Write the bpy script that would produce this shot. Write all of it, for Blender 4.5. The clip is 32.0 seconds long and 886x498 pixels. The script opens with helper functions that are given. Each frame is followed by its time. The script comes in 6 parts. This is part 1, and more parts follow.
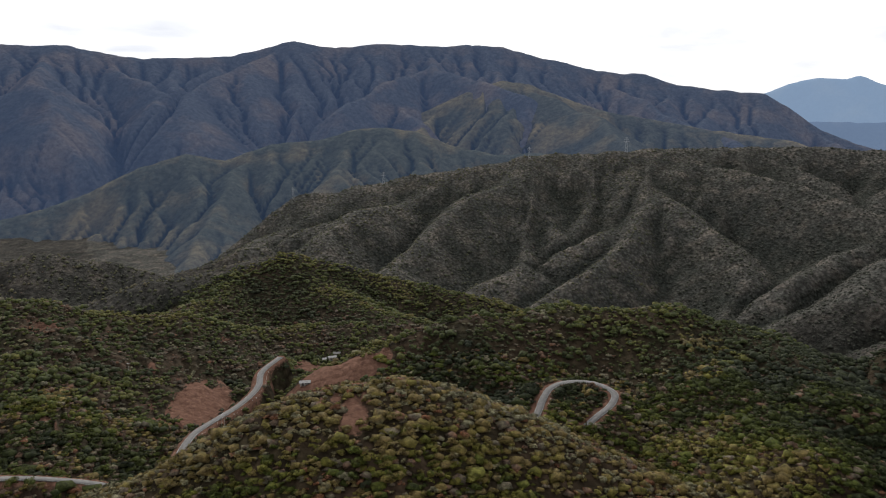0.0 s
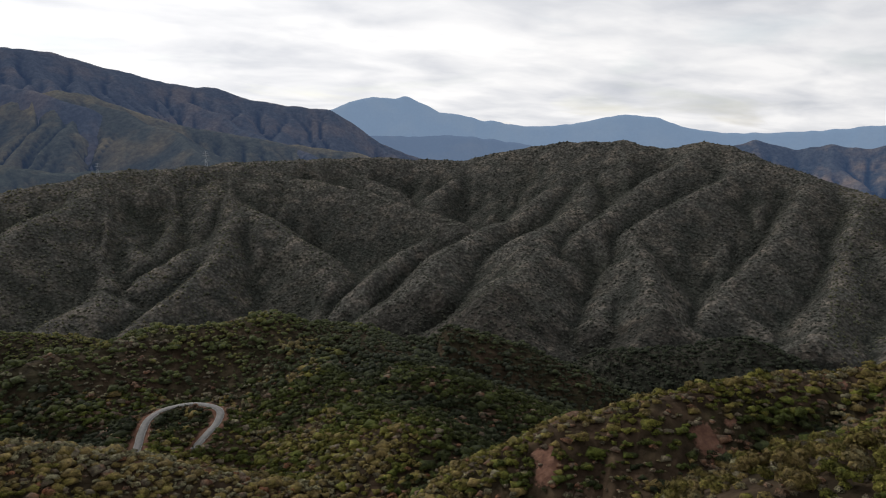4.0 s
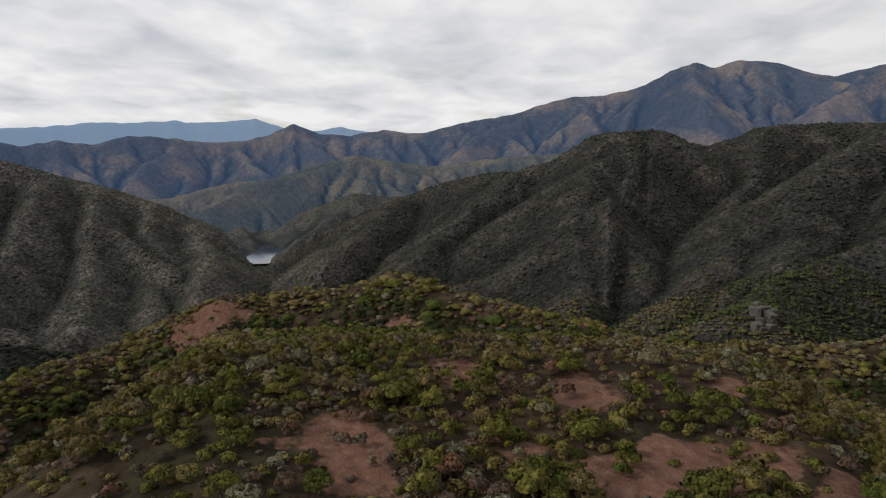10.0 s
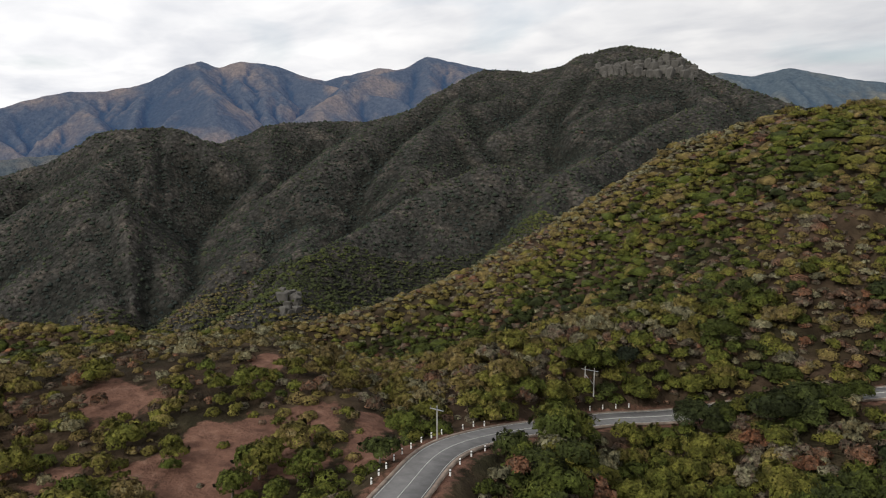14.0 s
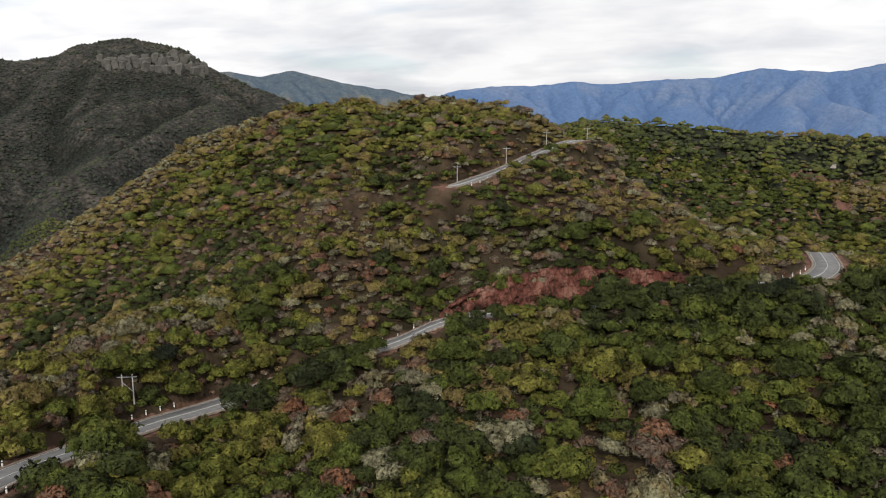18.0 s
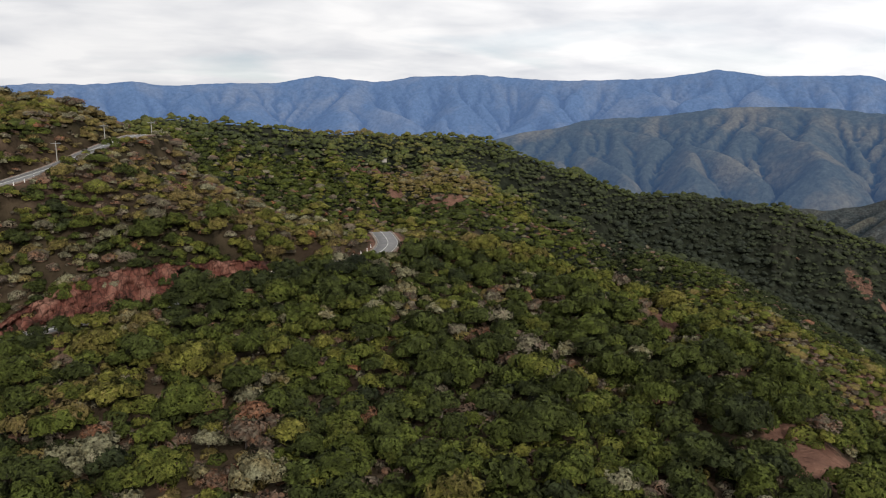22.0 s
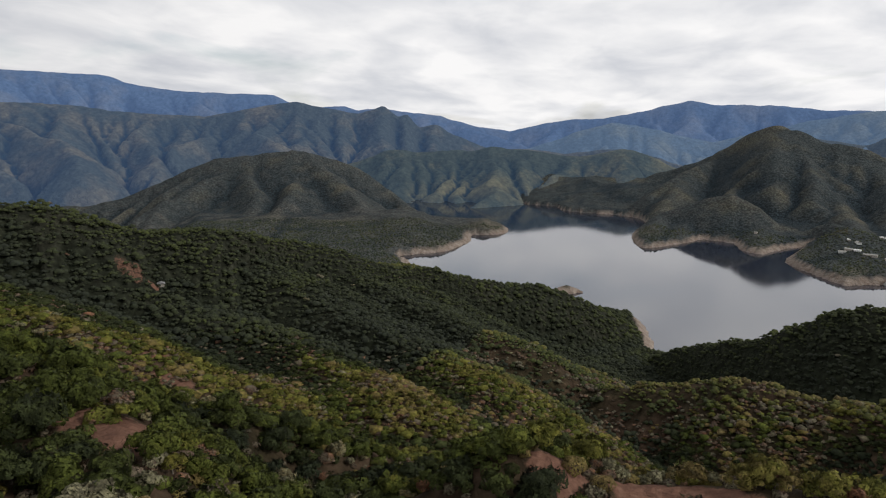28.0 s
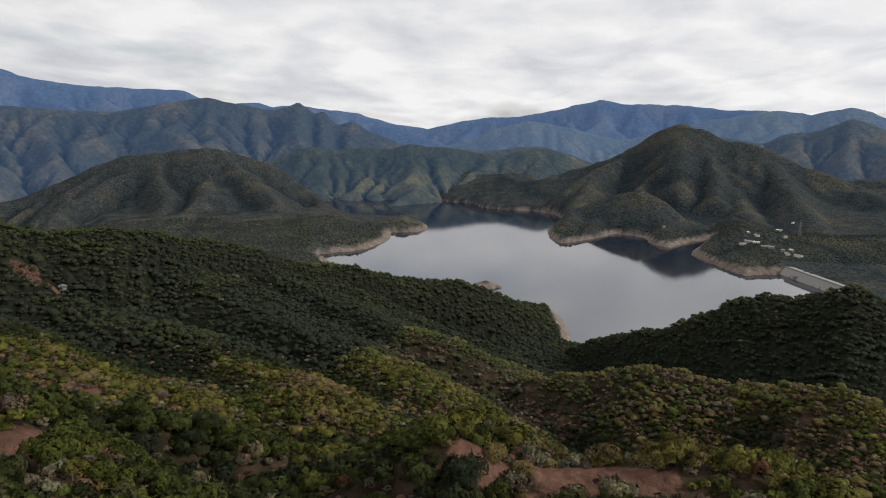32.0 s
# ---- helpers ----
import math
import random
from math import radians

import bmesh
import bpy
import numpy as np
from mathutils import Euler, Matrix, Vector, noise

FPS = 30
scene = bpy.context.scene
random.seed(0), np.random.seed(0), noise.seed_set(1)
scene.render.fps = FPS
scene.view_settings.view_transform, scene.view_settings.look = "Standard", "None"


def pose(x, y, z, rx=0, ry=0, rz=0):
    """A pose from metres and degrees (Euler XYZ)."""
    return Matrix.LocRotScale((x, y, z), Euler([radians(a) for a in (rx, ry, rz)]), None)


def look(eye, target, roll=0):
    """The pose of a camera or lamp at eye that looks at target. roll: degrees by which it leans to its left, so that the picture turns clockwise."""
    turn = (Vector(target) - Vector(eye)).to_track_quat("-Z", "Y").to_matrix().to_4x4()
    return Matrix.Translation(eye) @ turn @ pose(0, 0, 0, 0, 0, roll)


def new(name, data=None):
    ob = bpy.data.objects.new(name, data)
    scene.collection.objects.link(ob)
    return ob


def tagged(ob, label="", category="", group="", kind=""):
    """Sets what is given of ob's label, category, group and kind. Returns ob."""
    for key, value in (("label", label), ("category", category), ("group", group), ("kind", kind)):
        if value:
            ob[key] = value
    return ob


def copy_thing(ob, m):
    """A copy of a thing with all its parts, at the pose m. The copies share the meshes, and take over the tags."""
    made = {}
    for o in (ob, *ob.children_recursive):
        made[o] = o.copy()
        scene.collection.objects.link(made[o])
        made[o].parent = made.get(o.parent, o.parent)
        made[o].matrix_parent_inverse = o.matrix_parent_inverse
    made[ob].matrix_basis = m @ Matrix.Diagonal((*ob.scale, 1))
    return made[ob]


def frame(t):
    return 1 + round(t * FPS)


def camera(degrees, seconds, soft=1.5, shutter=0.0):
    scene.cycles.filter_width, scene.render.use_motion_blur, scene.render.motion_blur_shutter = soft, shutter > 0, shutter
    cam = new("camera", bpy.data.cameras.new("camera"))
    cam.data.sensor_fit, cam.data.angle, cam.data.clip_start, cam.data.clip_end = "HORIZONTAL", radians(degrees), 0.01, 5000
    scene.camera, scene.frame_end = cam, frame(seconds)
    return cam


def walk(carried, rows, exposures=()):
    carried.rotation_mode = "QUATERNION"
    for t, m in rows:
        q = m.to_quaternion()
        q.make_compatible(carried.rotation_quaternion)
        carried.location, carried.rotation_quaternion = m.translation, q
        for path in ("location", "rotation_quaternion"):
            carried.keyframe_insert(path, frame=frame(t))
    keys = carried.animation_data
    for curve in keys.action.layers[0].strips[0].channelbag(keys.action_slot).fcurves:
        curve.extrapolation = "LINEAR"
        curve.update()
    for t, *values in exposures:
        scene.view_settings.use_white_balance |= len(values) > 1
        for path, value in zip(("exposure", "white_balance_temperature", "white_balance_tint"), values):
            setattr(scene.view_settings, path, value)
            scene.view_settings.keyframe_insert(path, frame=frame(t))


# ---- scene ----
# ---- camera: seconds, place, bearing (clockwise from +y), tilt, roll ----
cam = camera(64.11, 32.0, 1.1)
ROUTE = (
    (0, 0.04, 0.01, 299.78, -0.00, -10.36, 0.03),
    (0.5, 0.00, 0.03, 299.51, 2.88, -10.39, 0.09),
    (1, -0.10, 0.04, 299.20, 8.17, -10.40, 0.02),
    (1.5, -0.22, 0.00, 298.97, 12.28, -10.10, -0.04),
    (2, -0.23, -0.02, 298.76, 14.47, -9.02, -0.06),
    (2.5, -0.08, 0.12, 298.52, 16.15, -9.02, -0.05),
    (3, 0.07, 0.47, 298.20, 20.65, -9.05, -0.01),
    (3.5, -0.00, 0.87, 297.76, 27.37, -9.10, -0.09),
    (5.5, -1.12, 2.07, 295.72, 44.74, -9.29, 0.38),
    (6, -1.37, 2.17, 295.21, 49.92, -9.25, 0.15),
    (6.5, -1.52, 2.09, 294.72, 55.02, -9.29, 0.11),
    (7, -1.53, 2.07, 294.28, 59.30, -9.28, 0.05),
    (7.5, -1.43, 2.20, 293.90, 62.94, -9.31, 0.10),
    (8, -1.28, 2.35, 293.55, 66.60, -9.34, 0.01),
    (8.5, -1.12, 2.42, 293.17, 71.40, -9.34, 0.04),
    (9, -0.87, 2.41, 292.73, 78.26, -9.36, -0.03),
    (9.5, -0.52, 2.40, 292.24, 85.48, -9.36, 0.08),
    (10, -0.17, 2.42, 291.77, 89.74, -9.37, 0.09),
    (10.5, 0.08, 2.45, 291.36, 94.62, -9.37, 0.09),
    (11, 0.30, 2.46, 290.98, 99.35, -9.37, 0.06),
    (11.5, 0.52, 2.40, 290.58, 102.44, -9.37, 0.04),
    (12, 0.72, 2.31, 290.18, 105.41, -9.37, 0.06),
    (12.5, 0.84, 2.23, 289.81, 109.59, -9.36, 0.03),
    (13, 0.88, 2.21, 289.50, 117.17, -9.37, -0.01),
    (13.5, 0.88, 2.21, 289.22, 122.48, -9.40, 0.04),
    (14, 0.85, 2.18, 288.94, 127.30, -9.41, -0.02),
    (14.5, 0.82, 2.16, 288.68, 132.31, -9.41, -0.12),
    (15, 0.78, 2.20, 288.46, 138.20, -9.42, -0.12),
    (15.5, 0.69, 2.29, 288.30, 144.10, -9.39, -0.02),
    (17.5, 0.27, 2.64, 287.76, 161.86, -9.55, -0.18),
    (18, 0.24, 2.67, 287.55, 164.51, -9.60, -0.10),
    (18.5, 0.28, 2.60, 287.21, 166.99, -9.53, -0.02),
    (19, 0.30, 2.50, 286.81, 171.15, -9.50, 0.18),
    (19.5, 0.25, 2.41, 286.42, 175.53, -9.43, 0.10),
    (20, 0.19, 2.34, 286.03, 180.01, -9.44, 0.10),
    (20.5, 0.15, 2.27, 285.65, 184.58, -9.42, 0.09),
    (21, 0.11, 2.22, 285.28, 189.06, -9.41, 0.01),
    (21.5, 0.07, 2.18, 284.93, 193.50, -9.37, -0.04),
    (22, 0.04, 2.14, 284.63, 197.95, -9.36, -0.08),
    (22.5, 0.04, 2.08, 284.40, 202.54, -9.38, -0.07),
    (23, 0.07, 2.03, 284.21, 207.18, -9.46, -0.02),
    (23.5, 0.09, 2.00, 284.04, 211.71, -9.49, 0.04),
    (24, 0.06, 2.00, 283.83, 216.32, -9.53, 0.09),
    (24.5, 0.01, 2.00, 283.57, 220.89, -9.49, 0.18),
    (25, -0.06, 1.98, 283.28, 225.43, -9.46, 0.11),
    (25.5, -0.20, 1.91, 283.02, 230.00, -9.43, 0.12),
    (26, -0.36, 1.82, 282.83, 234.59, -9.44, 0.14),
    (26.5, -0.45, 1.83, 282.71, 239.21, -9.47, 0.19),
    (28.5, -0.49, 2.20, 282.34, 255.96, -9.69, -0.13),
    (29, -0.54, 2.26, 282.21, 256.95, -9.70, -0.09),
    (29.5, -0.66, 2.27, 282.01, 257.40, -9.72, -0.03),
    (30, -0.86, 2.26, 281.78, 257.88, -9.74, 0.02),
    (30.5, -1.07, 2.25, 281.54, 258.36, -9.76, 0.04),
    (31, -1.24, 2.23, 281.30, 258.83, -9.79, 0.09),
    (31.5, -1.37, 2.22, 281.09, 259.34, -9.81, 0.11),
    (32, -1.44, 2.22, 280.94, 259.84, -9.81, 0.15),
)


def aim(x, y, z, bearing, tilt, roll):
    b, e = radians(bearing), radians(tilt)
    ahead = Vector((math.sin(b) * math.cos(e), math.cos(b) * math.cos(e), math.sin(e)))
    return look((x, y, z), Vector((x, y, z)) + ahead * 10, roll)


EXPOSURE = ((0, 0.2), (3, 0.0), (7, -0.2), (11, -0.12), (15, 0.30), (19, 0.48), (23, 0.28), (27, 0.0), (32, -0.1))
walk(cam, [(row[0], aim(*row[1:])) for row in ROUTE], EXPOSURE)

# ---- sky and sun ----
world = bpy.data.worlds.new("overcast_sky")
scene.world = world
world.use_nodes = True
SUN_ELEVATION, SUN_BEARING = radians(36), radians(352)


def build_sky():
    nt = world.node_tree
    nt.nodes.clear()
    N, L = nt.nodes.new, nt.links.new

    def mth(op, a, b=None, clamp=False):
        n = N("ShaderNodeMath")
        n.operation, n.use_clamp = op, clamp
        for i, v in enumerate((a, b)):
            if v is None:
                continue
            if isinstance(v, (int, float)):
                n.inputs[i].default_value = v
            else:
                L(v, n.inputs[i])
        return n.outputs[0]

    out, bg = N("ShaderNodeOutputWorld"), N("ShaderNodeBackground")
    sky = N("ShaderNodeTexSky")
    sky.sky_type, sky.sun_disc = "NISHITA", False
    sky.sun_elevation, sky.sun_rotation = SUN_ELEVATION, SUN_BEARING
    dim = N("ShaderNodeVectorMath")
    dim.operation = "SCALE"
    dim.inputs[3].default_value = 0.10
    L(sky.outputs[0], dim.inputs[0])
    # the cloud sheet, seen on a flat layer overhead
    co = N("ShaderNodeTexCoord")
    sep = N("ShaderNodeSeparateXYZ")
    L(co.outputs["Generated"], sep.inputs[0])
    up = mth("ADD", mth("MAXIMUM", sep.outputs[2], 0.0), 0.16)
    comb = N("ShaderNodeCombineXYZ")
    L(mth("DIVIDE", sep.outputs[0], up), comb.inputs[0])
    L(mth("DIVIDE", sep.outputs[1], up), comb.inputs[1])

    def cloud(scale, detail, rough, stretch, shift):
        m = N("ShaderNodeMapping")
        m.inputs["Scale"].default_value = stretch
        m.inputs["Location"].default_value = shift
        L(comb.outputs[0], m.inputs[0])
        n = N("ShaderNodeTexNoise")
        n.inputs["Scale"].default_value, n.inputs["Detail"].default_value = scale, detail
        n.inputs["Roughness"].default_value, n.inputs["Distortion"].default_value = rough, 0.4
        L(m.outputs[0], n.inputs["Vector"])
        return n.outputs[0]

    thick = cloud(1.0, 5, 0.5, (1, 1.3, 1), (3.1, 1.7, 0))
    streak = cloud(2.4, 5, 0.5, (0.9, 1.2, 1), (8.0, 2.0, 0))
    ramp = N("ShaderNodeValToRGB")
    ramp.color_ramp.elements[0].position, ramp.color_ramp.elements[0].color = 0.33, (0.62, 0.64, 0.69, 1)
    ramp.color_ramp.elements[1].position, ramp.color_ramp.elements[1].color = 0.60, (0.98, 0.97, 0.97, 1)
    L(mth("ADD", mth("MULTIPLY", thick, 0.6), mth("MULTIPLY", streak, 0.4)), ramp.inputs[0])
    gap = N("ShaderNodeValToRGB")
    gap.color_ramp.elements[0].position, gap.color_ramp.elements[0].color = 0.55, (0, 0, 0, 1)
    gap.color_ramp.elements[1].position, gap.color_ramp.elements[1].color = 0.70, (0.45, 0.45, 0.45, 1)
    L(cloud(0.8, 5, 0.5, (1, 1.4, 1), (0.4, 5.0, 0)), gap.inputs[0])
    mix = N("ShaderNodeMix")
    mix.data_type = "RGBA"
    L(gap.outputs[0], mix.inputs[0])
    L(ramp.outputs[0], mix.inputs[6])
    L(dim.outputs[0], mix.inputs[7])
    # the sheet is thinner and brighter towards the sun
    toward = N("ShaderNodeVectorMath")
    toward.operation = "DOT_PRODUCT"
    L(co.outputs["Generated"], toward.inputs[0])
    toward.inputs[1].default_value = (math.sin(SUN_BEARING) * math.cos(SUN_ELEVATION), math.cos(SUN_BEARING) * math.cos(SUN_ELEVATION), math.sin(SUN_ELEVATION))
    overhead = mth("SUBTRACT", 1.0, mth("MULTIPLY", mth("MAXIMUM", mth("SUBTRACT", sep.outputs[2], 0.22), 0.0), 0.5))
    shade = mth("MULTIPLY", mth("POWER", mth("MAXIMUM", mth("MULTIPLY", toward.outputs["Value"], -1.0), 0.0), 2.0), 0.48)
    gain = mth("ADD", mth("SUBTRACT", 1.0, shade), mth("MULTIPLY", mth("POWER", mth("MAXIMUM", toward.outputs["Value"], 0.0), 3.0), 0.36))
    lit = N("ShaderNodeVectorMath")
    lit.operation = "SCALE"
    L(mix.outputs[2], lit.inputs[0])
    L(mth("MULTIPLY", gain, overhead), lit.inputs[3])
    L(lit.outputs[0], bg.inputs[0])
    bg.inputs[1].default_value = 1.0
    L(bg.outputs[0], out.inputs[0])


build_sky()
sun = new("sun", bpy.data.lights.new("sun", "SUN"))
sun.data.energy, sun.data.angle, sun.data.color = 2.0, radians(10), (1.0, 0.95, 0.88)
sun.matrix_world = look((0, 0, 0), (-math.sin(SUN_BEARING) * math.cos(SUN_ELEVATION), -math.cos(SUN_BEARING) * math.cos(SUN_ELEVATION), -math.sin(SUN_ELEVATION)))

# ---- land: crest lines by bearing, angle above or below eye level, and distance ----
EYE_Z = 300.0
CRESTS = {}
CRESTS["great_range"] = dict(back=True, front=0.55, rear=0.5, round=50, gully=60, cover_haze=1, tone=0.3,
    far=((-32, 4300), (32, 4300),),
    line=((-31.2, 4.96), (-29.2, 4.91), (-27.3, 5.07), (-25.0, 4.60), (-22.5, 4.33), (-19.4, 4.51), (-16.1, 4.67), (-14.5, 5.12), (-11.6, 5.89), (-9.8, 5.55), (-7.2, 5.46), (-5.0, 5.82), (-2.8, 5.71), (-0.2, 5.59), (2.0, 5.72), (4.7, 5.54), (6.9, 4.93), (9.5, 4.31), (11.2, 3.86), (13.8, 3.45), (15.4, 3.47), (17.9, 2.56), (21.5, 2.06), (24.0, 1.86), (25.8, 0.69), (27.7, -0.69), (29.5, -1.45), (31.6, -2.11)))
CRESTS["great_range_spurs"] = dict(back=True, front=0.5, rear=0.5, round=50, gully=50, cover_haze=0.9, tone=0.3,
    far=((-32, 3700), (26, 3600),),
    line=((-3.8, -0.13), (-1.1, 0.75), (0.7, 1.63), (2.9, 2.50), (4.7, 3.02), (6.9, 2.71), (9.6, 1.61), (13.1, 0.53), (16.0, 0.10), (20.2, -0.74), (25.9, -1.50)))
CRESTS["great_range_foothills"] = dict(back=True, front=0.45, rear=0.5, round=40, gully=40, cover_haze=0.75, tone=0.3,
    far=((-32, 2900), (8, 2700),),
    line=((-32.3, -6.82), (-29.5, -6.22), (-26.9, -5.35), (-23.4, -3.63), (-19.8, -2.53), (-17.0, -3.13), (-13.5, -1.87), (-10.0, -1.67), (-7.4, -0.88), (-4.7, -0.58), (-2.0, -1.02), (0.7, -2.05), (4.3, -2.80), (7.9, -2.56)))
CRESTS["gully_ridge"] = dict(back=False, front=0.5, rear=0.5, round=30, gully=45, cover_haze=0.5, tone=0.3,
    far=((-20, 1650), (0, 1650), (30, 1900), (55, 1700), (76, 1500),),
    line=((-20.3, -11.42), (-18.2, -10.69), (-16.0, -9.05), (-13.7, -7.15), (-11.5, -5.87), (-8.4, -5.69), (-6.6, -5.27), (-2.6, -4.45), (0.4, -4.08), (3.5, -3.55), (7.0, -2.83), (10.7, -2.62), (17.5, -2.09), (24.2, -1.93), (28.5, -1.91), (31.9, -2.10), (34.4, -2.17), (36.2, -1.68), (37.9, -1.40), (41.2, -0.77), (44.7, -0.56), (47.2, -0.62), (49.8, -1.19), (52.8, -0.63), (55.0, -0.94), (57.2, -1.97), (61.3, -3.33), (65.9, -4.91), (70.4, -6.91), (72.7, -7.99), (74.8, -10.63), (76.5, -12.78)))
CRESTS["twin_peak_range"] = dict(back=True, front=1.2, rear=0.5, round=20, gully=0, cover_haze=1, tone=0.3,
    far=((22, 4850), (86, 4850),),
    line=((22.9, 1.54), (24.1, 1.95), (25.1, 2.36), (26.1, 2.63), (27.2, 2.90), (28.1, 2.81), (29.2, 2.75), (29.9, 3.05), (30.7, 2.60), (31.6, 2.22), (32.5, 1.69), (33.3, 1.64), (34.2, 1.53), (35.7, 1.10), (37.3, 0.96), (39.5, 0.54), (40.4, 0.61), (42.1, 0.67), (43.7, 0.89), (45.3, 1.28), (47.2, 1.47), (49.5, 1.23), (51.2, 0.59), (52.9, 0.25), (54.6, 0.08), (56.9, 0.08), (60.0, 0.18), (62.3, 0.40), (63.6, 0.54), (65.9, 0.54), (69.0, 0.72), (70.8, 0.55), (73.0, 0.72), (75.1, 0.89), (76.9, 0.28), (79.0, -0.14), (80.4, 0.11), (81.6, 0.28), (83.1, -0.05), (85.8, -0.21)))
CRESTS["plateau_range"] = dict(back=True, front=0.9, rear=0.5, round=20, gully=0, cover_haze=1, tone=0.3,
    far=((20, 4600), (45, 4600),),
    line=((26.5, -0.12), (28.7, -0.16), (31.4, -0.20), (33.1, -0.07), (34.7, -0.19), (36.9, -0.42), (38.9, -0.72), (39.8, -0.94)))
CRESTS["tan_mountain"] = dict(back=True, front=0.5, rear=0.5, round=40, gully=55, cover_haze=1, tone=0.3,
    far=((52, 4000), (78, 4400), (143, 4400),),
    line=((52.8, -1.26), (55.1, -0.82), (56.4, -0.42), (59.1, -1.17), (61.3, -0.72), (63.6, -1.08), (65.9, -0.40), (68.1, -0.49), (71.3, -0.92), (74.3, -0.77), (76.0, -0.37), (77.9, 0.53), (79.8, -0.23), (82.3, -0.44), (85.0, 0.11), (86.9, -0.21), (88.4, -0.16), (91.1, 0.64), (95.1, 1.27), (97.8, 2.15), (100.0, 2.64), (102.3, 2.73), (104.9, 3.28), (107.1, 4.43), (108.8, 5.05), (110.1, 4.61), (111.8, 5.12), (114.3, 4.82), (116.4, 4.07), (118.1, 3.75), (120.4, 4.38), (122.3, 4.80), (123.8, 4.55), (126.0, 5.65), (127.6, 5.38), (129.7, 4.87), (133.6, 4.29), (137.1, 3.52), (143.4, 1.75)))
CRESTS["tan_foothills"] = dict(back=True, front=0.4, rear=0.5, round=40, gully=40, cover_haze=0.8, tone=0.3,
    far=((62, 3400), (121, 3700),),
    line=((62.7, -4.35), (65.9, -5.25), (69.1, -4.99), (72.7, -4.05), (76.2, -3.77), (79.1, -2.85), (82.4, -1.94), (86.3, -2.50), (89.0, -2.85), (92.5, -2.36), (96.4, -1.96), (100.0, -1.74), (103.6, -0.83), (109.0, -0.38), (115.4, 0.28), (121.4, 0.68)))
CRESTS["river_foothills"] = dict(back=False, front=0.3, rear=0.5, round=30, gully=50, cover_haze=0.7, tone=0.3,
    far=((71, 2500), (93, 2500),),
    line=((71.0, -8.40), (73.6, -7.43), (76.3, -7.13), (79.2, -6.16), (82.5, -4.97), (85.3, -5.29), (89.2, -5.54), (92.7, -4.57)))
CRESTS["mesa_ridge"] = dict(back=False, front=0.5, rear=0.5, round=30, gully=35, cover_haze=0.35, tone=0.2,
    far=((74, 1900), (90, 1500), (104, 1300), (115, 1500), (125, 1600), (145, 1500), (157, 1250),),
    line=((73.8, -10.80), (75.4, -10.51), (77.9, -8.99), (82.1, -7.13), (86.5, -5.42), (90.9, -3.94), (95.4, -3.30), (98.1, -2.64), (101.3, -0.63), (103.6, -0.28), (106.2, -0.09), (108.5, -1.05), (109.8, -1.35), (112.0, -0.59), (113.6, 0.07), (117.4, 0.42), (121.0, 0.37), (123.2, 0.89), (125.7, 1.86), (127.8, 2.90), (130.4, 4.43), (134.4, 4.19), (136.2, 4.45), (137.8, 5.39), (139.3, 5.72), (141.1, 6.01), (142.8, 5.86), (145.0, 5.32), (146.6, 4.23), (147.7, 3.69), (149.0, 3.11), (151.2, 2.21), (154.2, 1.09), (157.5, -0.22)))
CRESTS["knob_spur"] = dict(back=False, front=0.55, rear=0.7, round=25, gully=8, cover_haze=0.35, tone=0.22,
    far=((91, 1050), (104, 1000), (109, 950),),
    line=((90.7, -12.42), (93.0, -11.58), (95.3, -10.48), (99.0, -8.00), (102.9, -5.39), (104.5, -7.07), (106.4, -9.32), (109.2, -13.32)))
CRESTS["cliff_spur"] = dict(back=False, front=0.5, rear=0.6, round=25, gully=6, cover_haze=0.3, tone=0.22,
    far=((111, 640), (125, 950), (139, 1050),),
    line=((111.0, -16.15), (113.6, -12.41), (116.6, -10.44), (119.4, -8.93), (122.2, -7.47), (124.4, -5.87), (126.5, -4.74), (128.9, -4.04), (130.7, -3.18), (134.3, -3.64), (137.0, -4.09), (138.8, -4.99)))
CRESTS["behind_mesa"] = dict(back=True, front=0.4, rear=0.5, round=30, gully=40, cover_haze=0.9, tone=0.3,
    far=((145, 3300), (165, 3300),),
    line=((145.1, 3.42), (147.7, 4.16), (150.3, 3.78), (152.8, 4.24), (154.5, 3.91), (156.6, 3.37), (159.4, 2.91), (160.1, 2.95), (161.6, 2.51), (163.2, 2.36), (165.4, 1.84)))
CRESTS["blue_range"] = dict(back=True, front=0.8, rear=0.5, round=30, gully=60, cover_haze=1, tone=0.3,
    far=((159, 4750), (290, 4750),),
    line=((163.2, 2.14), (166.0, 2.97), (166.8, 3.02), (168.4, 3.16), (172.4, 3.22), (174.9, 3.51), (176.6, 3.28), (182.7, 3.56), (185.3, 3.58), (188.0, 4.15), (192.9, 3.71), (195.5, 4.12), (200.8, 4.27), (204.8, 3.88), (207.4, 3.81), (210.0, 3.77), (215.4, 3.90), (218.6, 4.34), (221.7, 3.84), (228.6, 3.55), (229.7, 3.07), (233.3, 2.54), (240.1, 2.40), (241.2, 1.80), (243.2, 1.40), (245.6, 1.55), (246.6, 1.21), (248.0, 1.39), (253.2, 0.75), (255.9, -0.04), (258.6, -0.40), (263.1, 0.49), (265.8, 0.57), (268.0, 0.92), (271.2, 1.64), (272.2, 1.88), (273.9, 1.49), (278.7, 1.36), (281.1, 1.05), (283.7, 1.03), (287.2, 0.68), (289.5, 0.66)))
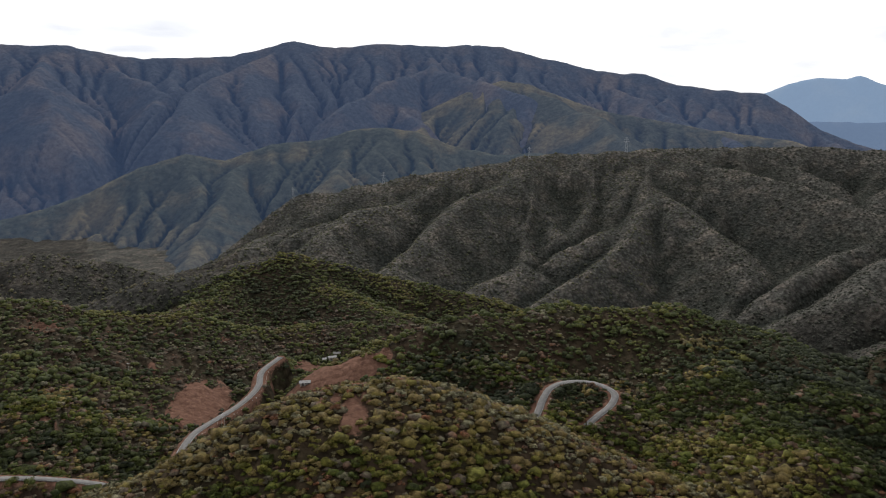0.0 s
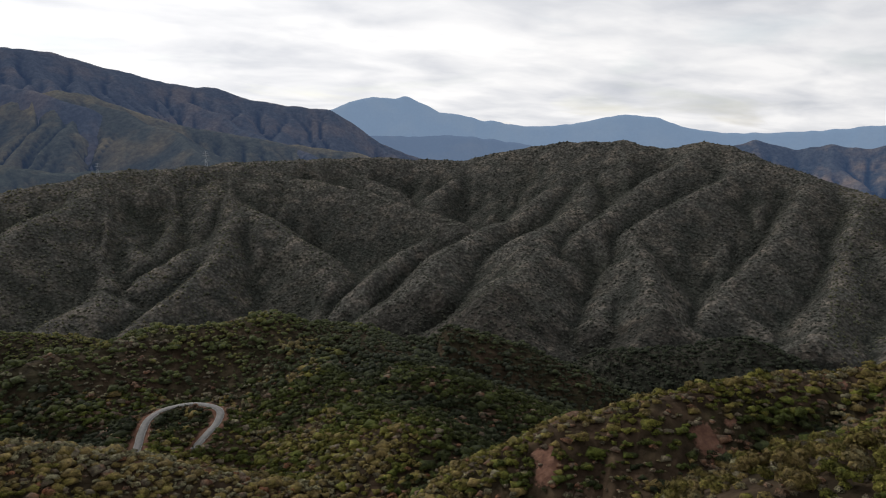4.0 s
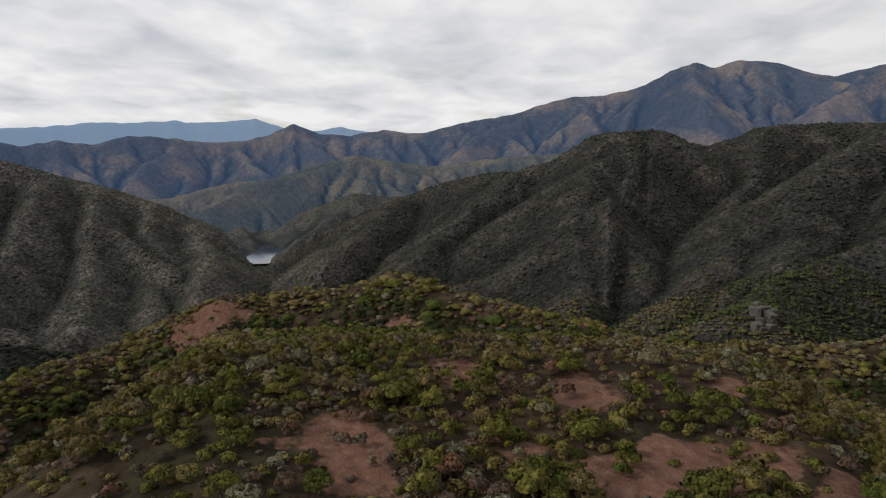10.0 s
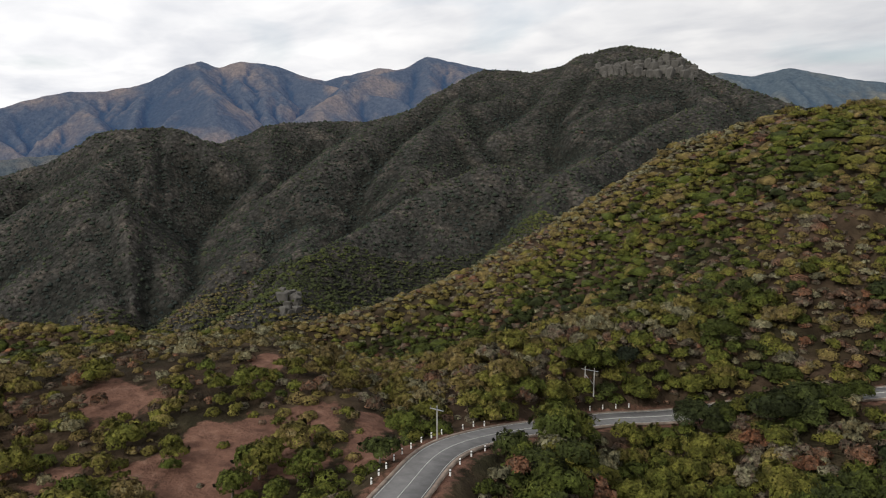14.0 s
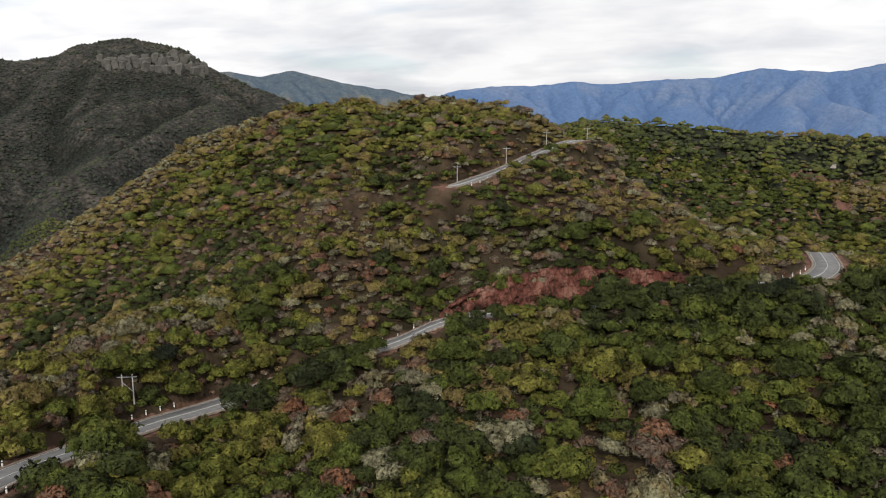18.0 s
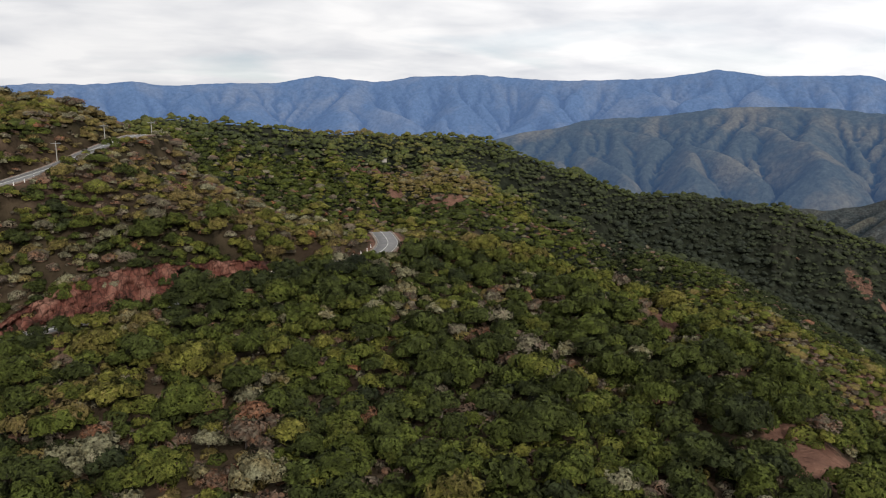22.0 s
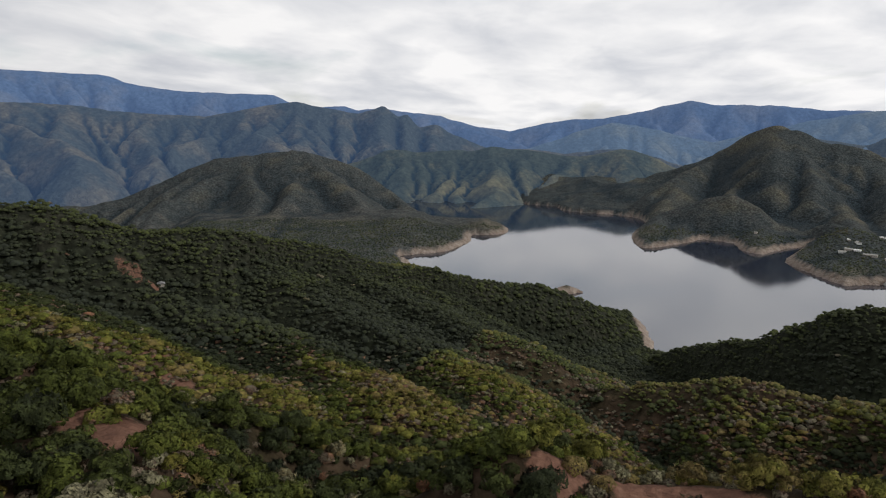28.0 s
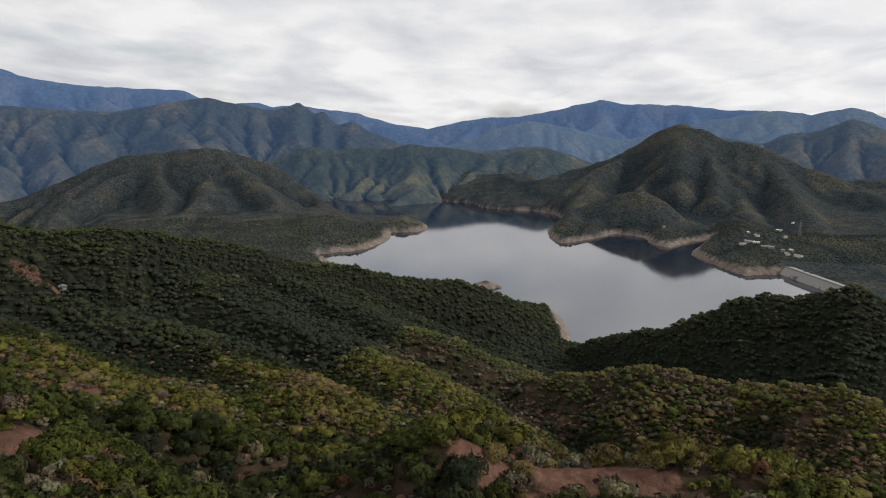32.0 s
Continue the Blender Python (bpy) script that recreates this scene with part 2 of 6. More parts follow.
CRESTS["lake_range"] = dict(back=True, front=0.45, rear=0.5, round=40, gully=45, cover_haze=0.9, tone=0.3,
    far=((201, 3700), (273, 3900),),
    line=((201.4, -1.03), (204.3, -0.29), (207.2, 0.14), (208.6, 0.58), (210.0, 0.75), (212.0, 0.90), (213.0, 0.93), (215.5, 1.05), (218.4, 1.46), (222.6, 1.61), (226.1, 1.40), (228.4, 1.05), (231.5, 0.83), (235.1, 0.66), (237.7, 1.17), (239.8, 1.59), (242.0, 1.79), (243.9, 1.35), (246.7, 0.92), (248.6, 1.52), (249.7, 0.65), (250.5, 0.89), (251.4, -0.23), (252.7, 0.09), (254.1, -0.67), (256.8, -1.79), (260.0, -1.88), (263.2, -2.22), (265.8, -1.86), (268.1, -1.89), (271.1, -2.83), (273.7, -3.45)))
CRESTS["lake_foothills"] = dict(back=True, front=0.33, rear=0.5, round=40, gully=45, cover_haze=0.9, tone=0.3,
    far=((243, 3250), (272, 3250),),
    line=((242.9, -3.49), (245.1, -3.16), (246.9, -2.78), (248.7, -2.04), (250.0, -1.95), (251.3, -2.23), (252.7, -2.14), (254.1, -1.96), (255.6, -2.10), (257.2, -1.70), (258.4, -1.88), (259.9, -1.96), (261.3, -2.19), (264.0, -2.49), (265.8, -2.21), (267.5, -1.85), (269.3, -2.28), (271.0, -3.14)))
CRESTS["far_lake_range"] = dict(back=True, front=0.4, rear=0.5, round=40, gully=40, cover_haze=1, tone=0.3,
    far=((259, 4400), (289, 4400),),
    line=((259.5, -1.98), (261.8, -1.30), (264.0, -0.41), (266.7, 0.25), (269.3, -0.19), (271.9, -0.84), (274.0, -1.26), (276.1, -0.82), (280.0, 0.22), (282.2, 0.62), (284.4, 1.00), (286.6, 0.59), (289.5, 1.13)))
CRESTS["lake_hill"] = dict(back=False, front=0.42, rear=0.5, round=40, gully=20, cover_haze=0.82, tone=0.3,
    far=((215, 2700), (259, 2500),),
    line=((215.3, -6.50), (218.9, -5.42), (222.5, -5.66), (226.2, -5.89), (228.9, -5.43), (231.6, -4.27), (233.9, -3.27), (235.6, -2.67), (237.8, -2.34), (240.8, -2.10), (242.9, -2.29), (245.0, -2.86), (247.4, -3.78), (249.4, -4.56), (251.3, -6.87), (253.2, -6.24), (255.0, -7.58), (257.8, -7.91), (259.1, -8.64)))
CRESTS["peninsula"] = dict(back=False, front=0.062, rear=0.3, round=15, gully=4, cover_haze=0.75, tone=0.3,
    far=((235, 2150), (258, 2050),),
    line=((235.3, -8.13), (238.0, -7.48), (242.3, -7.34), (246.4, -7.00), (249.2, -6.87), (251.5, -7.03), (252.3, -7.33), (255.0, -7.68), (256.8, -7.55), (258.0, -8.14), (259.0, -8.64)))
CRESTS["dam_mountain"] = dict(back=False, front=0.45, rear=0.5, round=40, gully=40, cover_haze=0.86, tone=0.3,
    far=((257, 3000), (289, 2700),),
    line=((257.7, -5.71), (261.0, -5.93), (264.6, -5.67), (267.7, -4.52), (270.7, -3.59), (273.3, -2.69), (275.3, -1.60), (276.7, -0.53), (278.3, -0.11), (279.6, -0.45), (281.2, -1.27), (283.9, -1.73), (286.1, -2.90), (288.3, -3.63), (290.0, -4.34)))
CRESTS["dam_shore"] = dict(back=False, front=0.43, rear=0.3, round=25, gully=22, cover_haze=0.82, tone=0.3,
    far=((265, 2150), (276, 2100), (282, 2000), (291, 1700),),
    line=((267.1, -8.33), (269.1, -7.53), (271.3, -6.58), (273.4, -5.87), (275.5, -5.29), (277.6, -6.27), (278.9, -7.42), (280.5, -7.98), (282.0, -7.07), (284.0, -7.39), (286.2, -8.49), (288.8, -8.91), (290.4, -9.17)))
CRESTS["behind_dam"] = dict(back=True, front=0.45, rear=0.5, round=40, gully=40, cover_haze=0.9, tone=0.3,
    far=((279, 4000), (289, 4000),),
    line=((280.1, -0.83), (283.9, -1.41), (285.6, -0.72), (287.7, -0.48), (289.5, 0.36)))
CRESTS["road_hill"] = dict(back=False, front=0.34, rear=0.5, round=14, gully=5, cover_haze=0.05, tone=0.51,
    far=((113, 300), (130, 320), (145, 310), (158, 270), (172, 240), (178, 228), (184, 215), (194, 185),),
    line=((113.1, -16.88), (117.2, -16.44), (123.8, -14.71), (129.3, -12.67), (135.8, -9.18), (141.8, -5.14), (144.9, -2.91), (149.2, -1.48), (153.0, -0.52), (157.9, -0.08), (159.2, -0.74), (162.9, -0.08), (163.6, -0.19), (166.1, -0.15), (167.1, -0.34), (170.7, -0.95), (173.5, -2.35), (175.3, -3.29), (176.4, -4.79), (179.0, -6.65), (182.6, -8.82), (186.2, -10.49), (189.7, -11.59), (192.2, -12.82)))
CRESTS["forest_ridge"] = dict(back=False, front=0.5, fronts=((172, 0.26), (200, 0.28), (216, 0.46), (290, 0.5)), rear=0.5, round=22, gully=12, cover_haze=0.12, tone=0.13,
    far=((173, 420), (196, 480), (211, 480), (235, 560), (253, 800), (270, 970),),
    line=((172.2, -1.53), (174.7, -0.98), (176.9, -0.73), (179.1, -1.00), (182.6, -1.22), (185.3, -1.27), (189.8, -1.58), (194.3, -1.89), (199.2, -1.70), (201.4, -2.27), (205.3, -3.77), (207.5, -4.60), (211.6, -5.78), (212.8, -6.30), (215.4, -6.23), (218.1, -6.51), (224.0, -7.15), (228.6, -8.44), (230.9, -9.21), (237.7, -9.45), (242.1, -10.46), (246.3, -11.41), (250.0, -12.43), (252.3, -12.37), (254.9, -12.94), (256.0, -13.20), (258.8, -13.53), (261.6, -13.56), (264.4, -14.37), (267.2, -15.59), (269.5, -16.57), (270.5, -17.61)))
CRESTS["bend_ridge"] = dict(back=False, front=0.42, rear=0.55, round=10, gully=4, cover_haze=0.05, tone=0.38,
    far=((192, 190), (207, 190), (222, 215), (236, 150), (253, 170),),
    line=((191.3, -13.38), (193.1, -13.13), (195.5, -13.78), (199.2, -14.81), (202.9, -16.22), (206.0, -17.35), (208.3, -16.82), (209.1, -18.76), (211.4, -17.08), (212.5, -20.38), (214.7, -21.68), (215.4, -17.31), (219.5, -19.05), (224.3, -20.96), (226.7, -21.64), (230.1, -23.51), (234.5, -26.08), (238.7, -27.46), (240.2, -27.94), (241.7, -28.43), (245.3, -29.39), (249.4, -30.29), (253.7, -30.91)))
CRESTS["near_knoll"] = dict(back=False, front=0.4, rear=0.6, round=8, gully=2, cover_haze=0, tone=0.44,
    far=((247, 100), (289, 110),),
    line=((248.5, -37.01), (252.4, -35.27), (255.3, -33.76), (257.2, -32.65), (259.6, -31.65), (262.5, -31.70), (266.4, -32.75), (269.7, -33.43), (274.3, -32.94), (278.6, -32.16), (282.8, -31.67), (286.8, -31.63), (290.5, -31.85)))
CRESTS["bay_ridge"] = dict(back=False, front=0.42, rear=0.5, round=22, gully=8, cover_haze=0.1, tone=0.13,
    far=((269, 850), (280, 620), (291, 560),),
    line=((269.6, -18.91), (271.4, -18.20), (275.8, -17.16), (278.3, -16.62), (280.7, -15.64), (283.0, -14.20), (284.9, -13.83), (287.1, -14.02), (289.2, -13.42), (290.8, -12.86)))
CRESTS["bay_spur"] = dict(back=False, front=0.45, rear=0.6, round=16, gully=5, cover_haze=0.05, tone=0.34,
    far=((261, 480), (291, 400),),
    line=((261.8, -22.94), (265.6, -22.07), (269.8, -21.72), (273.0, -21.39), (276.5, -20.57), (279.0, -20.74), (282.4, -21.11), (285.5, -21.09), (289.2, -20.53), (291.5, -20.50)))
CRESTS["bay_slope"] = dict(back=False, front=0.42, rear=0.55, round=22, gully=9, cover_haze=0.1, tone=0.03,
    far=((243, 560), (266, 700),),
    line=((244.1, -16.52), (247.7, -15.98), (251.4, -15.82), (255.1, -16.73), (258.9, -18.03), (262.7, -19.70), (266.4, -20.62)))
CRESTS["loop_hill"] = dict(back=False, front=0.46, rear=0.5, round=20, gully=6, cover_haze=0.05, tone=0.31,
    far=((-9, 420), (14, 480), (30, 480), (48, 500),),
    line=((-8.7, -19.19), (-4.9, -17.77), (-1.1, -16.70), (3.1, -15.54), (8.3, -15.09), (14.6, -14.86), (16.7, -14.54), (18.5, -14.48), (22.0, -15.47), (23.2, -15.41), (27.8, -16.77), (32.0, -16.83), (33.0, -15.67), (38.2, -16.72), (41.0, -17.51), (44.7, -18.74), (47.5, -20.11)))
CRESTS["pasture_hill"] = dict(back=False, front=0.46, rear=0.5, round=28, gully=10, cover_haze=0.1, tone=0.3,
    far=((-26, 850), (9, 750),),
    line=((-26.4, -12.99), (-23.2, -11.84), (-20.0, -11.88), (-15.7, -10.92), (-12.6, -10.53), (-9.4, -11.09), (-5.8, -12.32), (-2.1, -13.28), (3.1, -14.41), (5.9, -15.03), (9.2, -16.04)))
CRESTS["west_hill"] = dict(back=False, front=0.4, rear=0.5, round=28, gully=10, cover_haze=0.2, tone=0.38,
    far=((-33, 1100), (-20, 1050),),
    line=((-32.6, -9.91), (-30.5, -9.33), (-28.4, -9.72), (-25.5, -10.39), (-23.2, -11.29), (-20.4, -12.28)))
CRESTS["house_rise"] = dict(back=False, front=0.1, rear=0.5, round=25, gully=8, cover_haze=0.1, tone=0.32,
    far=((-33, 560), (-1, 620),),
    line=((-32.8, -12.22), (-30.1, -12.37), (-27.6, -13.47), (-23.8, -14.52), (-19.7, -14.92), (-15.5, -16.13), (-8.7, -16.30), (-4.0, -16.44), (-1.1, -16.70)))
CRESTS["red_ridge"] = dict(back=False, front=0.42, rear=0.6, round=14, gully=3, cover_haze=0.02, tone=0.53,
    far=((-28, 260), (22, 280),),
    line=((-27.7, -26.81), (-24.3, -26.29), (-21.3, -24.80), (-17.2, -23.06), (-13.5, -21.72), (-10.7, -21.28), (-7.9, -20.99), (-4.0, -20.46), (-1.2, -20.95), (2.2, -21.82), (5.6, -22.82), (8.5, -23.77), (12.8, -25.37), (17.5, -26.52), (22.0, -27.46)))
CRESTS["soil_ridge"] = dict(back=False, front=0.42, rear=0.55, round=14, gully=4, cover_haze=0.02, tone=0.47,
    far=((36, 230), (50, 260), (65, 340), (78, 330), (88, 280), (100, 230), (113, 190), (127, 140),),
    line=((35.7, -26.18), (39.1, -24.79), (42.2, -22.78), (45.8, -21.98), (51.8, -19.70), (57.5, -17.83), (63.2, -16.76), (66.5, -15.49), (68.4, -14.78), (71.6, -13.70), (75.2, -14.10), (77.3, -13.60), (79.2, -13.69), (81.5, -13.36), (84.5, -12.73), (86.7, -12.90), (89.4, -13.74), (94.8, -15.40), (99.4, -16.51), (104.1, -17.49), (108.7, -18.83), (113.3, -20.50), (117.7, -22.05), (121.9, -23.47), (125.9, -25.15)))
CRESTS["small_knolls"] = dict(back=False, front=0.42, rear=0.5, round=20, gully=6, cover_haze=0.2, tone=0.04,
    far=((43, 640), (60, 620),),
    line=((42.8, -18.70), (45.9, -17.07), (49.5, -16.68), (52.2, -16.39), (54.5, -15.60), (56.9, -15.36), (59.7, -16.18)))

TABLE = np.arange(-60.0, 330.0, 0.1)


def prepare(c):
    b, e = np.array(c["line"]).T
    el = np.interp(TABLE, b, e)
    past = np.maximum(0, b[0] - TABLE) + np.maximum(0, TABLE - b[-1])
    el -= 0.25 * past + 0.06 * past**2
    el = np.maximum(el, -60) + 0.16 * fbm(TABLE * 1.3, TABLE * 0.0, 4, 12) + (0.14 * fbm(TABLE * 3.1, TABLE * 0.0, 3, 13) if c["back"] else 0)
    k = np.array([1, 2, 3, 2, 1.0])
    el = np.convolve(np.pad(el, 2, mode="edge"), k / k.sum(), "valid")
    fb, fd = np.array(c["far"]).T
    d = np.interp(TABLE, fb, fd)
    c["d"], c["z"] = d, EYE_Z + d * np.tan(np.radians(el)) - np.interp(d, [100, 600, 900], [2.6, 2.6, 0])  # the canopy stands on the crest


def hash2(i, j, seed):
    n = (i.astype(np.int64) * 374761393 + j.astype(np.int64) * 668265263 + seed * 1274126177) & 0xFFFFFFFF
    n = ((n ^ (n >> 13)) * 1103515245) & 0xFFFFFFFF
    return ((n ^ (n >> 16)) & 0xFFFF) / 65535.0


def vnoise(x, y, seed=0):
    i, j = np.floor(x), np.floor(y)
    u, v = x - i, y - j
    u, v = u * u * u * (u * (u * 6 - 15) + 10), v * v * v * (v * (v * 6 - 15) + 10)
    a, b = hash2(i, j, seed), hash2(i + 1, j, seed)
    c, d = hash2(i, j + 1, seed), hash2(i + 1, j + 1, seed)
    return a + (b - a) * u + (c - a) * v + (a - b - c + d) * u * v


def fbm(x, y, octaves=4, seed=0):
    t, a = 0.0, 0.5
    for k in range(octaves):
        t = t + a * (vnoise(x, y, seed + k) - 0.5)
        x, y, a = x * 2.03 + 17.1, y * 2.03 - 9.3, a * 0.5
    return t


def ridged(x, y, octaves=3, seed=0):
    t, a = 0.0, 0.55
    for k in range(octaves):
        t = t + a * (1 - np.abs(2 * vnoise(x, y, seed + k) - 1))
        x, y, a = x * 2.1 + 5.2, y * 1.9 + 1.3, a * 0.45
    return t


for c in CRESTS.values():
    prepare(c)


def bearing_of(x, y):
    b = np.degrees(np.arctan2(x, y))
    return np.where(b < -49, b + 360, b)


def fall(c, b, r, seed):
    """The height of one ridge at bearings b and distances r."""
    d, z = np.interp(b, TABLE, c["d"]), np.interp(b, TABLE, c["z"])
    off = d - r
    w = c["round"]
    rear = np.maximum(c["rear"], (EYE_Z - z) / d + 0.12)
    front = np.interp(b, *np.array(c["fronts"]).T) if "fronts" in c else c["front"]
    slope = np.where(off > 0, front, rear)
    drop = (np.sqrt(off * off + w * w) - w) * slope
    if c["gully"]:
        g = c["gully"]
        wide = 1.6 * g + 6
        u, v = np.radians(b) * d / wide, off / wide
        lean = 1.2 * fbm(u * 0.23 + 4.1, v * 0.16, 2, seed + 60)
        warp = 0.9 * fbm(u * 0.5, v * 0.4, 3, seed + 50)
        cut = 1.12 * (1 - ridged(u + lean * v + warp, v * 0.36 + 3.1, 4, seed)) - 0.05
        drop = drop + g * cut * (1 - np.exp(-np.maximum(np.abs(off) - 0.2 * w, 0) / (0.7 * wide)))
        return z - drop, cut
    return z - drop, np.zeros_like(drop)


def smax(a, b, k):
    h = np.clip(0.5 + 0.5 * (a - b) / k, 0, 1)
    return b + (a - b) * h + k * h * (1 - h)


def floor_level(b, r):
    lake = np.clip((b - 245) / 8, 0, 1) * np.clip((r - 520) / 150, 0, 1)
    low = np.interp(r, [100, 400, 900, 1500, 5000], [120, 70, -10, -100, -100])
    return low * (1 - lake) + -30 * lake


def place(b, r, z=0.0):
    return r * math.sin(radians(b)), r * math.cos(radians(b)), z


SPURS = (
    ("gully_ridge", (34.8, 1880, 218), (32.1, 1698, 96), (27.1, 1515, 41), (24.5, 1332, 5), (22.9, 1150, -23)),
    ("gully_ridge", (45.8, 1880, 225), (44.2, 1685, 79), (41.1, 1490, 44), (38.1, 1295, 32), (35.1, 1100, -11)),
    ("gully_ridge", (17.5, 1780, 218), (16.6, 1660, 158), (18.4, 1540, 131), (22.1, 1420, 76), (24.9, 1300, 33)),
    ("gully_ridge", (16.6, 1740, 151), (13.4, 1577, 63), (9.6, 1413, 30), (5.9, 1250, 22)),
    ("gully_ridge", (7.9, 1700, 209), (4.3, 1600, 121), (0.2, 1500, 93), (-2.9, 1400, 50), (-5.9, 1300, 36)),
    ("gully_ridge", (10.6, 1600, 125), (11.5, 1465, 68), (13.3, 1330, 23)),
    ("gully_ridge", (0.4, 1650, 182), (-2.7, 1550, 126), (-6.8, 1450, 119), (-9.7, 1350, 85)),
    ("gully_ridge", (-7.1, 1650, 151), (-11.6, 1550, 80), (-14.6, 1450, 68), (-17.5, 1350, 52)),
    ("gully_ridge", (26.4, 1850, 231), (27.8, 1725, 129), (30.5, 1600, 81)),
    ("gully_ridge", (4.3, 1600, 127), (6.0, 1450, 84), (7.8, 1300, 31)),
    ("gully_ridge", (52.8, 1700, 275), (49.2, 1560, 205), (45.7, 1420, 144), (41.9, 1280, 108), (38.9, 1140, 80), (36.4, 1000, 65)),
    ("gully_ridge", (47.2, 1750, 281), (41.7, 1600, 182), (37.7, 1450, 122), (33.8, 1300, 98), (31.2, 1150, 68)),
    ("gully_ridge", (56.3, 1650, 250), (52.7, 1500, 172), (49.1, 1350, 122), (47.2, 1200, 67), (45.3, 1050, 30)),
    ("gully_ridge", (59.9, 1600, 213), (59.0, 1417, 132), (55.2, 1233, 64), (52.4, 1050, 22)),
    ("gully_ridge", (63.6, 1580, 183), (63.1, 1403, 111), (62.2, 1227, 53), (61.2, 1050, 26)),
    ("gully_ridge", (67.2, 1550, 148), (67.3, 1400, 89), (66.8, 1250, 39), (66.4, 1100, 23)),
    ("gully_ridge", (70.4, 1500, 112), (70.9, 1350, 76), (70.5, 1200, 51)),
    ("mesa_ridge", (106.7, 1300, 296), (104.5, 1233, 228), (102.9, 1167, 189), (100.0, 1100, 146), (97.2, 1033, 121), (93.0, 967, 93), (90.6, 900, 97)),
    ("mesa_ridge", (102.9, 1080, 197), (104.5, 953, 151), (107.3, 827, 116), (109.2, 700, 109)),
    ("mesa_ridge", (95.4, 1350, 222), (92.6, 1233, 169), (89.0, 1117, 119), (86.2, 1000, 99)),
    ("mesa_ridge", (86.5, 1500, 157), (83.3, 1350, 109), (81.1, 1200, 85)),
    ("mesa_ridge", (113.6, 1450, 302), (113.3, 1250, 229), (112.1, 1050, 173), (111.8, 850, 148)),
    ("mesa_ridge", (121.0, 1500, 309), (119.2, 1267, 230), (116.9, 1033, 178), (115.7, 800, 159)),
    ("mesa_ridge", (137.5, 1480, 428), (134.4, 1357, 334), (129.8, 1234, 273), (126.2, 1111, 223), (123.1, 989, 186), (120.8, 866, 159), (116.5, 743, 140), (113.5, 620, 149)),
    ("mesa_ridge", (141.5, 1480, 439), (141.1, 1287, 321), (138.8, 1093, 248), (137.9, 900, 220)),
    ("mesa_ridge", (145.9, 1450, 407), (147.7, 1275, 330), (146.0, 1100, 282)),
    ("mesa_ridge", (130.0, 1550, 416), (124.7, 1400, 335), (121.3, 1250, 292), (117.1, 1100, 244)),
    ("forest_ridge", (218.1, 560, 238), (224.5, 512, 206), (231.0, 464, 183), (238.5, 416, 164), (245.0, 368, 151), (250.6, 320, 151)),
    ("forest_ridge", (230.9, 620, 202), (237.8, 558, 179), (244.6, 495, 158), (251.0, 432, 148), (257.0, 370, 143)),
    ("forest_ridge", (242.1, 720, 169), (248.5, 640, 141), (254.6, 560, 128), (258.4, 480, 130)),
    ("forest_ridge", (207.7, 500, 258), (211.8, 443, 232), (217.1, 387, 213), (222.7, 330, 200)),
    ("forest_ridge", (242.1, 800, 153), (247.7, 730, 135), (252.3, 660, 114), (257.0, 590, 101), (261.8, 520, 100)),
    ("forest_ridge", (232.9, 640, 199), (236.6, 592, 174), (241.5, 544, 149), (247.7, 496, 136), (254.2, 448, 129), (260.0, 400, 124)),
    ("loop_hill", (10.1, 480, 171), (5.5, 453, 157), (2.7, 427, 150), (0.8, 400, 145)),
    ("loop_hill", (18.5, 480, 176), (21.3, 420, 162), (25.6, 360, 163), (29.7, 300, 171)),
    ("loop_hill", (23.2, 490, 165), (28.0, 425, 165), (31.9, 360, 171)),
    ("loop_hill", (22.0, 480, 167), (25.5, 407, 156), (31.5, 333, 157), (36.7, 260, 168)),
    ("pasture_hill", (-12.6, 800, 151), (-10.4, 740, 131), (-6.8, 680, 120), (-2.1, 620, 119)),
    ("pasture_hill", (-15.7, 810, 144), (-17.5, 740, 124), (-21.8, 670, 124), (-25.9, 600, 129)),
    ("dam_mountain", (278.2, 3000, 295), (276.2, 2667, 155), (275.1, 2333, 64), (274.4, 2000, 17)),
    ("dam_mountain", (279.6, 2950, 274), (281.4, 2617, 143), (282.7, 2283, 63), (284.3, 1950, 41)),
    ("dam_mountain", (283.9, 2850, 214), (285.9, 2425, 107), (287.9, 2000, 43)),
    ("dam_mountain", (275.3, 3000, 218), (272.5, 2600, 116), (270.0, 2200, 37)),
    ("lake_hill", (241.5, 2550, 213), (240.1, 2400, 131), (237.9, 2250, 58), (236.7, 2100, 19)),
    ("lake_hill", (242.3, 2550, 207), (245.2, 2325, 114), (246.9, 2100, 47)),
    ("lake_hill", (239.8, 2600, 187), (235.3, 2450, 132), (232.1, 2300, 79), (229.8, 2150, 34)),
    ("lake_hill", (241.4, 2550, 207), (242.6, 2315, 99), (243.3, 2080, 20)),
    ("road_hill", (173, 186, 271), (177, 178, 266), (181, 172, 262), (186.5, 169, 257.5), (190.5, 176, 255)),
    ("dam_shore", (270.6, 2080, 40), (270.2, 1900, 24), (269.9, 1790, 6)),
    ("dam_shore", (272.6, 2020, 34), (271.8, 1850, 14)),
    ("dam_shore", (277.6, 2060, 45), (277.4, 1880, 26), (277.2, 1770, 7)),
    ("dam_shore", (283.6, 1850, 60), (281.8, 1720, 30), (280.3, 1650, 9)),
    ("dam_shore", (284.5, 1700, 36), (284.0, 1560, 16), (283.4, 1485, 5)),
    ("dam_shore", (286.3, 1660, 26), (286.0, 1545, 11)),
)


